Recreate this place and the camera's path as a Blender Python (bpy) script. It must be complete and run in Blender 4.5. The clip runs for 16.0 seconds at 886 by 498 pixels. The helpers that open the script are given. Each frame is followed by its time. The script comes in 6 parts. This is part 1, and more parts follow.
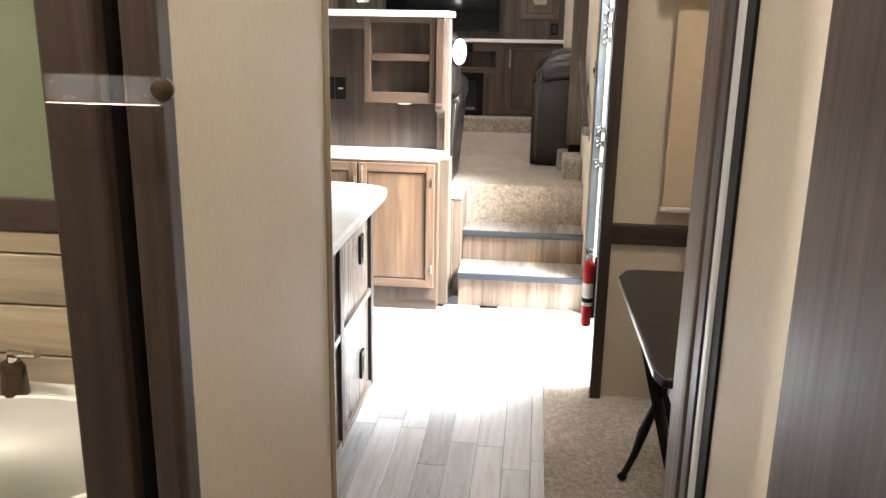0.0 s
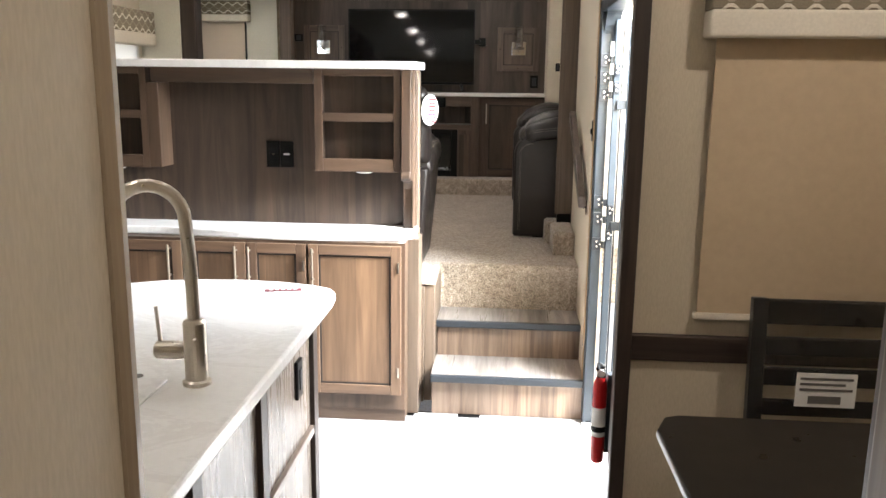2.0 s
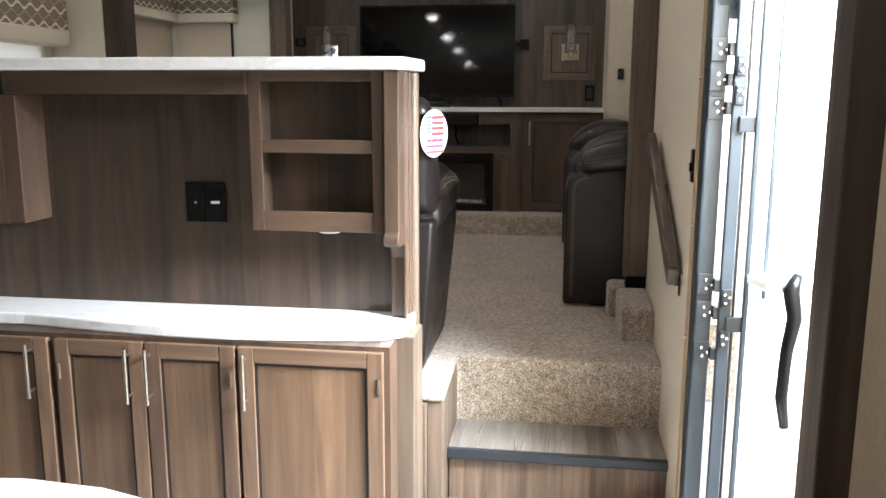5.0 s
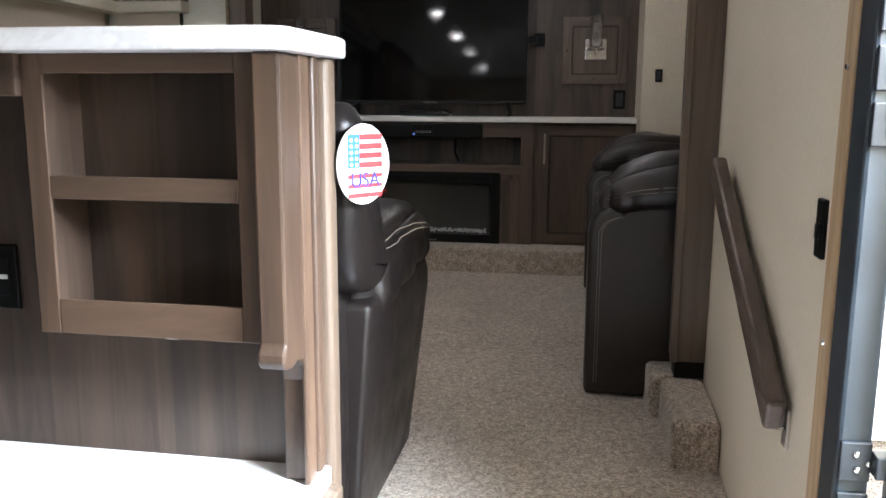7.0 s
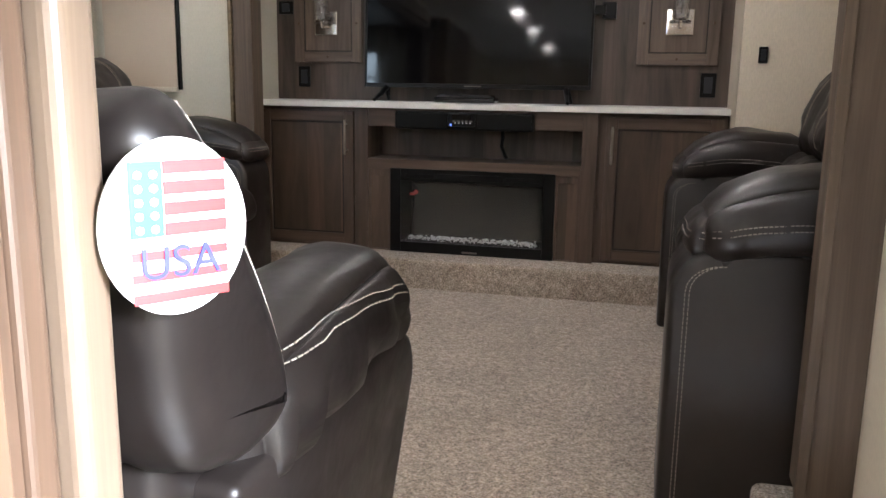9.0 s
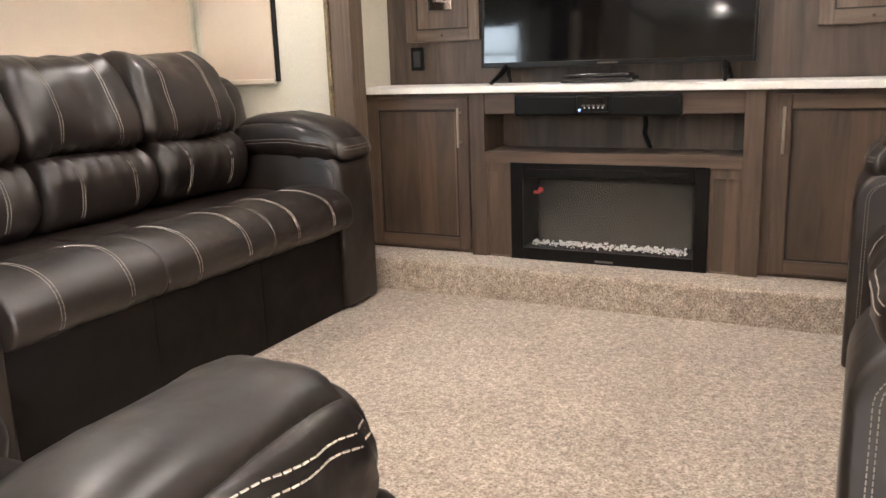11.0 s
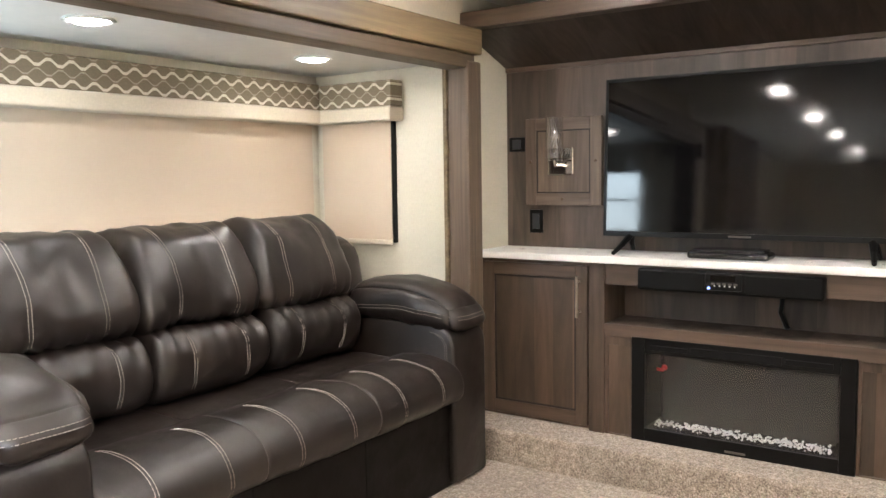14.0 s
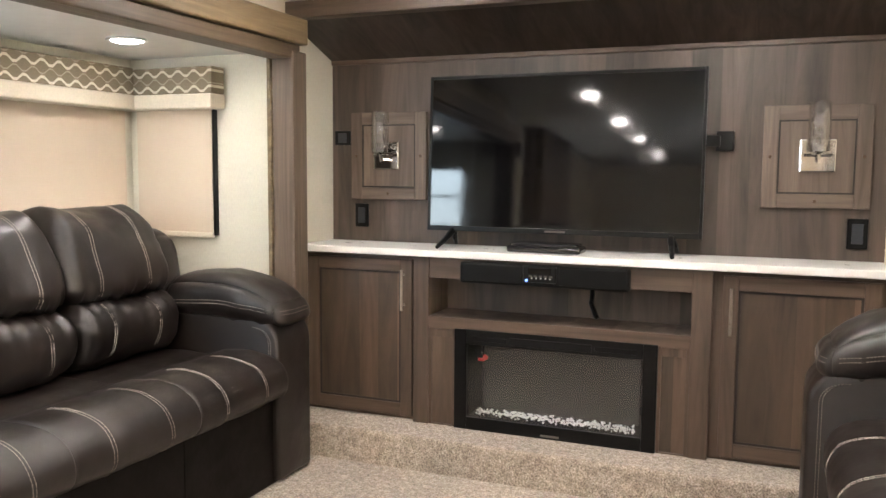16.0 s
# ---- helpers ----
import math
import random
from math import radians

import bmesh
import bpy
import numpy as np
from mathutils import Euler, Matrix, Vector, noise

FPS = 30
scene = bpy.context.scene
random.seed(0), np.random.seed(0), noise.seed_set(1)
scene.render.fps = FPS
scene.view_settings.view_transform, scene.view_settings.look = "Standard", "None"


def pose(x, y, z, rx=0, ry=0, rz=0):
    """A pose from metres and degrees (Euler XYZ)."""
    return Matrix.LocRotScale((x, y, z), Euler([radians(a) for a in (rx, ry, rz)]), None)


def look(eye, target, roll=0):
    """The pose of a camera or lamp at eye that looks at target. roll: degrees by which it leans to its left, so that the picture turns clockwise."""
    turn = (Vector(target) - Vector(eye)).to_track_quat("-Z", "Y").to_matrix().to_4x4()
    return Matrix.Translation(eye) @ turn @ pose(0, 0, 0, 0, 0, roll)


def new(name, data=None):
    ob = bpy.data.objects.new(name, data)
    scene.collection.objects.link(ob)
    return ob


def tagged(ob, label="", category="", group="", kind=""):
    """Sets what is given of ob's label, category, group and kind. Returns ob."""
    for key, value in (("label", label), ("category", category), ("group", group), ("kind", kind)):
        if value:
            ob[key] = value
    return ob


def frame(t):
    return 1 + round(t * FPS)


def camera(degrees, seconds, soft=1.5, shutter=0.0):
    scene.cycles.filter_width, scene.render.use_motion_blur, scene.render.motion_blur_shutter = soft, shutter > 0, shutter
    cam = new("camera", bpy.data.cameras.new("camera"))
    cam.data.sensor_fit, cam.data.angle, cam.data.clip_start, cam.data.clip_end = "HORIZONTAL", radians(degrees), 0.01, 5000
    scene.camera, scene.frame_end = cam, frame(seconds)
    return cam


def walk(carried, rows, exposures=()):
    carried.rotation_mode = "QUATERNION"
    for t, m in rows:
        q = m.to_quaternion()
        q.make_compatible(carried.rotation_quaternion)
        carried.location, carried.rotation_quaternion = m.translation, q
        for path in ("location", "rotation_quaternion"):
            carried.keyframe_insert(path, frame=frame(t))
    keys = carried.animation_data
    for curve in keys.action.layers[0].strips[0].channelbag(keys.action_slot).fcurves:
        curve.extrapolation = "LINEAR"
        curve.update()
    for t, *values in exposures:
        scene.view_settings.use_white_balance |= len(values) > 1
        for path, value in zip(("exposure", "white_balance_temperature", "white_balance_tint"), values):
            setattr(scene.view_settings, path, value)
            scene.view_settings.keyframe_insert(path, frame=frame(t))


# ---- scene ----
cam = camera(56.5, 16.0)
PATH = [
    (0, (0.444, 0.147, 1.527), (0.235, 2.066, 1.005), 1.0),
    (0.5, (0.412, 0.292, 1.542), (0.227, 2.222, 1.053), 0.8),
    (1, (0.405, 0.51, 1.542), (0.23, 2.452, 1.094), 0.6),
    (1.5, (0.399, 0.721, 1.532), (0.235, 2.669, 1.108), 0.5),
    (2, (0.376, 0.96, 1.534), (0.225, 2.913, 1.129), 0.7),
    (2.5, (0.371, 1.185, 1.525), (0.209, 3.142, 1.142), 0.6),
    (3, (0.382, 1.42, 1.535), (0.178, 3.377, 1.179), 0.6),
    (3.5, (0.377, 1.625, 1.528), (0.136, 3.581, 1.19), 0.5),
    (3.7, (0.381, 1.707, 1.52), (0.131, 3.663, 1.185), 0.4),
    (5.8, (0.375, 2.779, 1.506), (0.103, 4.723, 1.12), 0.1),
    (6, (0.364, 2.887, 1.509), (0.097, 4.833, 1.132), 0.1),
    (6.5, (0.376, 3.122, 1.499), (0.095, 5.068, 1.133), 0.1),
    (7, (0.389, 3.38, 1.5), (0.063, 5.321, 1.148), 0.3),
    (7.5, (0.393, 3.584, 1.492), (0.026, 5.516, 1.128), 0.3),
    (8, (0.363, 3.816, 1.504), (-0.007, 5.747, 1.138), 0.7),
    (8.2, (0.362, 3.895, 1.504), (-0.017, 5.823, 1.133), 0.9),
    (10.3, (0.391, 4.619, 1.509), (-0.359, 6.422, 1.079), -1.0),
    (10.5, (0.389, 4.656, 1.516), (-0.398, 6.442, 1.08), -1.3),
    (11, (0.401, 4.807, 1.537), (-0.472, 6.548, 1.083), -2.0),
    (11.5, (0.368, 4.906, 1.577), (-0.565, 6.613, 1.113), -2.2),
    (12, (0.359, 4.928, 1.661), (-0.665, 6.578, 1.183), -1.7),
    (12.5, (0.333, 4.936, 1.696), (-0.76, 6.563, 1.298), -1.4),
    (13, (0.317, 4.933, 1.726), (-0.818, 6.555, 1.439), -1.2),
    (13.5, (0.311, 4.927, 1.735), (-0.827, 6.558, 1.526), -0.9),
    (14, (0.326, 4.939, 1.731), (-0.798, 6.584, 1.554), -0.9),
    (14.5, (0.327, 4.939, 1.714), (-0.72, 6.634, 1.541), -0.7),
    (15, (0.336, 4.949, 1.722), (-0.616, 6.699, 1.541), -0.3),
    (15.5, (0.331, 4.944, 1.717), (-0.511, 6.749, 1.535), 0.2),
    (16, (0.323, 4.934, 1.721), (-0.427, 6.778, 1.533), 0.4),
]
EXPOSURE = [(0.0, 1.65, 6350, 10), (2.5, 1.12, 6480, 11), (3.7, 1.08, 6400, 10), (6.0, 0.72, 5950, 10), (8.2, 0.88, 5800, 11), (10.3, 2.66, 6600, 15), (12.0, 2.66, 6500, 13), (16.0, 2.75, 6380, 11)]
walk(cam, [(t, look(eye, target, roll)) for t, eye, target, roll in PATH], EXPOSURE)

# ---- light ----
world = bpy.data.worlds.new("world")
world.use_nodes = True
scene.world = world
wn = world.node_tree.nodes
sky = wn.new("ShaderNodeTexSky")
sky.sky_type, sky.sun_disc = "NISHITA", False
sky.sun_elevation, sky.sun_rotation = radians(53), radians(105)
wn["Background"].inputs["Strength"].default_value = 0.12
world.node_tree.links.new(sky.outputs[0], wn["Background"].inputs["Color"])

sun_data = bpy.data.lights.new("sun", "SUN")
sun_data.energy, sun_data.angle, sun_data.color = 5.0, radians(0.6), (1.0, 0.95, 0.88)
sun = new("sun", sun_data)
sun.matrix_world = look((6, 2.5, 8), (0.2, 4.05, 0.0))


def disk_lamp(name, x, y, z, watts, size=0.12, warm=(1.0, 0.905, 0.825), down=True):
    d = bpy.data.lights.new(name, "AREA")
    d.shape, d.size, d.energy, d.color = "DISK", size, watts, warm
    o = new(name, d)
    o.location = (x, y, z)
    if not down:
        o.rotation_euler = (radians(90), 0, 0)
    return o


door_sky = bpy.data.lights.new("door_daylight", "AREA")
door_sky.shape, door_sky.size, door_sky.size_y, door_sky.energy, door_sky.color = "RECTANGLE", 0.75, 1.3, 500.0, (0.90, 0.95, 1.0)
new("door_daylight", door_sky).matrix_world = look((1.65, 3.88, 2.25), (0.20, 4.25, 0.0))


window_sky = bpy.data.lights.new("window_daylight", "AREA")
window_sky.shape, window_sky.size, window_sky.size_y, window_sky.energy, window_sky.color = "RECTANGLE", 0.58, 0.68, 2.0, (0.90, 0.95, 1.0)
new("window_daylight", window_sky).matrix_world = look((-1.735, 5.16, 1.36), (0.0, 5.16, 1.25))


slide_sky = bpy.data.lights.new("slide_window_daylight", "AREA")
slide_sky.shape, slide_sky.size, slide_sky.size_y, slide_sky.energy, slide_sky.color = "RECTANGLE", 0.34, 0.40, 1.5, (0.74, 0.90, 1.0)
new("slide_window_daylight", slide_sky).matrix_world = look((-1.91, 5.565, 1.765), (-1.91, 7.0, 1.585))


# ---- helpers of the build ----
ORIGIN = {}


def thing(name, at, label="", category="", group="", kind=""):
    ob = new(name)
    ob.location = at
    ob.empty_display_size = 0.05
    ORIGIN[ob] = Vector(at)
    return tagged(ob, label, category, group, kind)


def mesh_of(name, bm, material, origin, smooth=False, recalc=True):
    if recalc:
        bmesh.ops.recalc_face_normals(bm, faces=bm.faces)
    for v in bm.verts:
        v.co -= origin
    me = bpy.data.meshes.new(name)
    bm.to_mesh(me)
    bm.free()
    me.materials.append(material)
    if smooth:
        for p in me.polygons:
            p.use_smooth = True
    return me


def part(name, bm, material, parent, label="", smooth=False):
    origin = ORIGIN[parent]
    ob = new(name, mesh_of(name, bm, material, origin, smooth))
    ob.parent = parent
    ORIGIN[ob] = origin
    if label:
        ob["label"] = label
    return ob


def solid(name, bm, material, label="", category="", kind="", group="", smooth=False):
    co = [v.co for v in bm.verts]
    lo = Vector([min(c[i] for c in co) for i in range(3)])
    hi = Vector([max(c[i] for c in co) for i in range(3)])
    origin = Vector(((lo.x + hi.x) / 2, (lo.y + hi.y) / 2, lo.z))
    ob = new(name, mesh_of(name, bm, material, origin, smooth))
    ob.location = origin
    ORIGIN[ob] = origin
    return tagged(ob, label, category, group, kind)


def box(x0, x1, y0, y1, z0, z1, bevel=0.0, seg=2, bm=None):
    b = bmesh.new()
    bmesh.ops.create_cube(b, size=1.0)
    sx, sy, sz = x1 - x0, y1 - y0, z1 - z0
    for v in b.verts:
        v.co = Vector((x0 + (v.co.x + 0.5) * sx, y0 + (v.co.y + 0.5) * sy, z0 + (v.co.z + 0.5) * sz))
    if bevel > 0:
        bmesh.ops.bevel(b, geom=list(b.edges), offset=min(bevel, 0.45 * min(sx, sy, sz)), segments=seg, profile=0.5, affect="EDGES")
    return join(bm, b) if bm else b


def join(bm, other):
    me = bpy.data.meshes.new("tmp")
    other.to_mesh(me)
    other.free()
    bm.from_mesh(me)
    bpy.data.meshes.remove(me)
    return bm


def boxes(*rows, bevel=0.0):
    bm = bmesh.new()
    for r in rows:
        box(*r, bevel=bevel, bm=bm)
    return bm


def prism(points, axis, a, b, bevel=0.0):
    """A polygon drawn in the two other axes and drawn out along axis from a to b."""
    bm = bmesh.new()

    def put(p, w):
        return {"x": (w, p[0], p[1]), "y": (p[0], w, p[1]), "z": (p[0], p[1], w)}[axis]
    lo = [bm.verts.new(put(p, a)) for p in points]
    hi = [bm.verts.new(put(p, b)) for p in points]
    n = len(points)
    bm.faces.new(lo)
    bm.faces.new(hi)
    for i in range(n):
        bm.faces.new((lo[i], lo[(i + 1) % n], hi[(i + 1) % n], hi[i]))
    bmesh.ops.recalc_face_normals(bm, faces=bm.faces)
    if bevel:
        bmesh.ops.bevel(bm, geom=[e for e in bm.edges if len(e.link_faces) == 2 and e.calc_face_angle(0) > 0.6], offset=bevel, segments=2, profile=0.5, affect="EDGES")
    return bm


def tube(points, radius, sides=10, closed=False):
    """A round bar along a line of points; radius may be one number or one per point."""
    bm = bmesh.new()
    pts = [Vector(p) for p in points]
    rings = []
    ref = Vector((0.31, 0.17, 0.93))
    for i, p in enumerate(pts):
        d = (pts[min(i + 1, len(pts) - 1)] - pts[max(i - 1, 0)]).normalized()
        u = d.cross(ref)
        if u.length < 1e-3:
            u = d.cross(Vector((1, 0, 0)))
        u.normalize()
        if rings:
            u = (last - d * last.dot(d)).normalized()
        last = u
        w = d.cross(u)
        r = radius[i] if isinstance(radius, (list, tuple)) else radius
        rings.append([bm.verts.new(p + u * r * math.cos(a) + w * r * math.sin(a)) for a in [2 * math.pi * k / sides for k in range(sides)]])
    for a, b in zip(rings, rings[1:]):
        for k in range(sides):
            bm.faces.new((a[k], a[(k + 1) % sides], b[(k + 1) % sides], b[k]))
    bm.faces.new(rings[0])
    bm.faces.new(rings[-1])
    return bm


def lathe(profile, at, axis="z", sides=20):
    """A turned body: rows of (radius, height) round an axis through at."""
    bm = bmesh.new()
    rings = []
    for r, h in profile:
        ring = []
        for k in range(sides):
            a = 2 * math.pi * k / sides
            c, s = r * math.cos(a), r * math.sin(a)
            o = {"z": (c, s, h), "y": (c, h, s), "x": (h, c, s)}[axis]
            ring.append(bm.verts.new(Vector(at) + Vector(o)))
        rings.append(ring)
    for a, b in zip(rings, rings[1:]):
        for k in range(sides):
            bm.faces.new((a[k], a[(k + 1) % sides], b[(k + 1) % sides], b[k]))
    bm.faces.new(rings[0])
    bm.faces.new(rings[-1])
    return bm


def cushion(x0, x1, y0, y1, z0, z1, r=0.05, cuts=12, wrinkle=0.004, seed=0.0, shape=None, puff=0.0):
    """A stuffed body: a box with edges rounded to radius r, faces puffed out and softly dented; shape moves its points."""
    bm = bmesh.new()
    bmesh.ops.create_cube(bm, size=2.0)
    bmesh.ops.subdivide_edges(bm, edges=list(bm.edges), cuts=cuts, use_grid_fill=True)
    c = Vector(((x0 + x1) / 2, (y0 + y1) / 2, (z0 + z1) / 2))
    h = Vector(((x1 - x0) / 2, (y1 - y0) / 2, (z1 - z0) / 2))
    r = min(r, 0.95 * min(h))
    for v in bm.verts:
        q = Vector([math.sin(t * math.pi / 2) for t in v.co])
        p = Vector((q.x * h.x, q.y * h.y, q.z * h.z))
        inner = Vector([max(-(k - r), min(k - r, t)) for t, k in zip(p, h)])
        d = p - inner
        n = d.normalized() if d.length > 1e-9 else q.normalized()
        w = inner + n * r
        f = max(0.0, 1 - q.x * q.x), max(0.0, 1 - q.y * q.y), max(0.0, 1 - q.z * q.z)
        top = max(abs(q.x), abs(q.y), abs(q.z))
        bulge = (f[1] * f[2] if abs(q.x) == top else f[0] * f[2] if abs(q.y) == top else f[0] * f[1])
        w = c + w + n * puff * bulge ** 0.6
        if shape:
            w = Vector(shape(w, q))
        k = noise.noise(w * 9 + Vector((seed, 0, 0))) * wrinkle + noise.noise(w * 28 + Vector((0, seed, 0))) * wrinkle * 0.5
        v.co = w + n * k
    return bm


def stitch(lines, width=0.0022, dash=0.008, gap=0.004, lift=0.0):
    """Rows of short thread stitches along lines of points."""
    bm = bmesh.new()
    for line in lines:
        pts = [Vector(p) for p in line]
        for a, b in zip(pts, pts[1:]):
            d = b - a
            n = max(1, round(d.length / (dash + gap)))
            for i in range(n):
                p, q = a + d * (i / n), a + d * ((i + dash / (dash + gap)) / n)
                join(bm, tube([p, q], width / 2, 4))
    return bm


def on_surface(obs, lines, way, lift=0.001):
    """Lines of points dropped on to meshes along a direction."""
    from mathutils.bvhtree import BVHTree
    vs, fs = [], []
    for ob in obs:
        o = ORIGIN[ob]
        k = len(vs)
        vs += [v.co + o for v in ob.data.vertices]
        fs += [[i + k for i in p.vertices] for p in ob.data.polygons]
    tree = BVHTree.FromPolygons(vs, fs)
    w = Vector(way).normalized()
    out = []
    for line in lines:
        got = []
        for p in line:
            hit = tree.ray_cast(Vector(p) - w * 0.6, w)
            if hit[0] is not None:
                got.append(hit[0] - w * lift)
        if len(got) > 1:
            out.append(got)
    return out


# ---- materials ----
def nodes_of(name, rough=0.5, metal=0.0, spec=0.5):
    m = bpy.data.materials.new(name)
    m.use_nodes = True
    nt = m.node_tree
    b = nt.nodes["Principled BSDF"]
    b.inputs["Roughness"].default_value = rough
    b.inputs["Metallic"].default_value = metal
    b.inputs["Specular IOR Level"].default_value = spec
    return m, nt, b


def node(nt, kind, **inputs):
    n = nt.nodes.new(kind)
    for k, v in inputs.items():
        n.inputs[k.replace("_", " ")].default_value = v
    return n


def coords(nt, scale=(1, 1, 1), random_shift=True):
    tc = nt.nodes.new("ShaderNodeTexCoord")
    mp = nt.nodes.new("ShaderNodeMapping")
    mp.inputs["Scale"].default_value = scale
    nt.links.new(tc.outputs["Object"], mp.inputs["Vector"])
    if random_shift:
        oi = nt.nodes.new("ShaderNodeObjectInfo")
        mul = nt.nodes.new("ShaderNodeMath")
        mul.operation = "MULTIPLY"
        mul.inputs[1].default_value = 17.0
        nt.links.new(oi.outputs["Random"], mul.inputs[0])
        cb = nt.nodes.new("ShaderNodeCombineXYZ")
        for i in range(3):
            nt.links.new(mul.outputs[0], cb.inputs[i])
        nt.links.new(cb.outputs[0], mp.inputs["Location"])
    return mp.outputs["Vector"]


def ramp(nt, fac, *stops):
    r = nt.nodes.new("ShaderNodeValToRGB")
    e = r.color_ramp.elements
    while len(e) < len(stops):
        e.new(0.5)
    for el, (p, c) in zip(e, stops):
        el.position, el.color = p, (*c, 1)
    nt.links.new(fac, r.inputs["Fac"])
    return r.outputs["Color"]


def noise_tex(nt, vec, scale, detail=4.0, rough=0.55, distortion=0.0):
    n = node(nt, "ShaderNodeTexNoise", Scale=scale, Detail=detail, Roughness=rough, Distortion=distortion)
    nt.links.new(vec, n.inputs["Vector"])
    return n.outputs["Fac"]


def bump(nt, b, height, strength=0.2, distance=0.002):
    n = node(nt, "ShaderNodeBump", Strength=strength, Distance=distance)
    nt.links.new(height, n.inputs["Height"])
    nt.links.new(n.outputs["Normal"], b.inputs["Normal"])


def mix(nt, a, b, fac, mode="MIX"):
    n = nt.nodes.new("ShaderNodeMix")
    n.data_type, n.blend_type = "RGBA", mode
    for sock, v in ((n.inputs[6], a), (n.inputs[7], b)):
        if isinstance(v, tuple):
            sock.default_value = (*v, 1)
        else:
            nt.links.new(v, sock)
    if isinstance(fac, float):
        n.inputs[0].default_value = fac
    else:
        nt.links.new(fac, n.inputs[0])
    return n.outputs[2]


def wood(name, dark, light, grain=(26, 26, 1.6), board=0.0, across=0, rough=0.42, vary=0.35, knots=0.0):
    """Wood with grain drawn out along the axis of least scale; board: width of glued strips along axis across."""
    m, nt, b = nodes_of(name, rough)
    v = coords(nt, grain)
    fine = noise_tex(nt, v, 1.2, 6, 0.64, 0.9)
    broad = noise_tex(nt, v, 0.35, 3, 0.5, 1.2)
    base = ramp(nt, fine, (0.30, dark), (0.70, light))
    tone = ramp(nt, broad, (0.3, (0.52, 0.5, 0.48)), (0.7, (1.18, 1.16, 1.13)))
    col = mix(nt, base, tone, 0.75, "MULTIPLY")
    if board:
        tc = nt.nodes.new("ShaderNodeTexCoord")
        sp = nt.nodes.new("ShaderNodeSeparateXYZ")
        nt.links.new(tc.outputs["Object"], sp.inputs[0])
        dv = node(nt, "ShaderNodeMath")
        dv.operation = "DIVIDE"
        dv.inputs[1].default_value = board
        nt.links.new(sp.outputs[across], dv.inputs[0])
        fl = node(nt, "ShaderNodeMath")
        fl.operation = "FLOOR"
        nt.links.new(dv.outputs[0], fl.inputs[0])
        wn_ = nt.nodes.new("ShaderNodeTexWhiteNoise")
        wn_.noise_dimensions = "1D"
        nt.links.new(fl.outputs[0], wn_.inputs["W"])
        strip = ramp(nt, wn_.outputs["Value"], (0.0, (1 - vary, 1 - vary, 1 - vary)), (1.0, (1 + vary * 0.5, 1 + vary * 0.45, 1 + vary * 0.4)))
        col = mix(nt, col, strip, 1.0, "MULTIPLY")
    if knots:
        kv = coords(nt, (5, 5, 2.2))
        vo = node(nt, "ShaderNodeTexVoronoi", Scale=1.0)
        nt.links.new(kv, vo.inputs["Vector"])
        k = ramp(nt, vo.outputs["Distance"], (0.03, (0.35, 0.28, 0.22)), (0.14, (1, 1, 1)))
        col = mix(nt, col, k, knots, "MULTIPLY")
    nt.links.new(col, b.inputs["Base Color"])
    rr = ramp(nt, fine, (0.2, (rough + 0.12,) * 3), (0.8, (rough - 0.06,) * 3))
    nt.links.new(rr, b.inputs["Roughness"])
    bump(nt, b, fine, 0.25, 0.001)
    return m


def plain(name, colour, rough=0.5, metal=0.0, spec=0.5, vary=0.12, scale=14, relief=0.05, distance=0.001):
    m, nt, b = nodes_of(name, rough, metal, spec)
    v = coords(nt)
    n1 = noise_tex(nt, v, scale, 5)
    n2 = noise_tex(nt, v, 2.3, 3)
    lo = tuple(c * (1 - vary) for c in colour)
    hi = tuple(min(1, c * (1 + vary)) for c in colour)
    col = ramp(nt, n1, (0.3, lo), (0.7, hi))
    col = mix(nt, col, ramp(nt, n2, (0.35, (1 - vary * 0.6,) * 3), (0.65, (1.0, 1.0, 1.0))), 1.0, "MULTIPLY")
    nt.links.new(col, b.inputs["Base Color"])
    nt.links.new(ramp(nt, n1, (0.2, (max(0.02, rough - 0.05),) * 3), (0.8, (min(1, rough + 0.07),) * 3)), b.inputs["Roughness"])
    if relief:
        bump(nt, b, n1, relief, distance)
    return m


def leather(name, dark, light, rough=0.33, spec=0.36):
    m, nt, b = nodes_of(name, rough, 0.0, spec)
    v = coords(nt)
    n2 = noise_tex(nt, v, 5, 4)
    crease = noise_tex(nt, v, 13, 3, 0.5, 0.2)
    nt.links.new(ramp(nt, n2, (0.3, dark), (0.7, light)), b.inputs["Base Color"])
    nt.links.new(ramp(nt, crease, (0.3, (rough - 0.05,) * 3), (0.7, (rough + 0.1,) * 3)), b.inputs["Roughness"])
    b2 = node(nt, "ShaderNodeBump", Strength=0.4, Distance=0.006)
    nt.links.new(crease, b2.inputs["Height"])
    nt.links.new(b2.outputs["Normal"], b.inputs["Normal"])
    return m


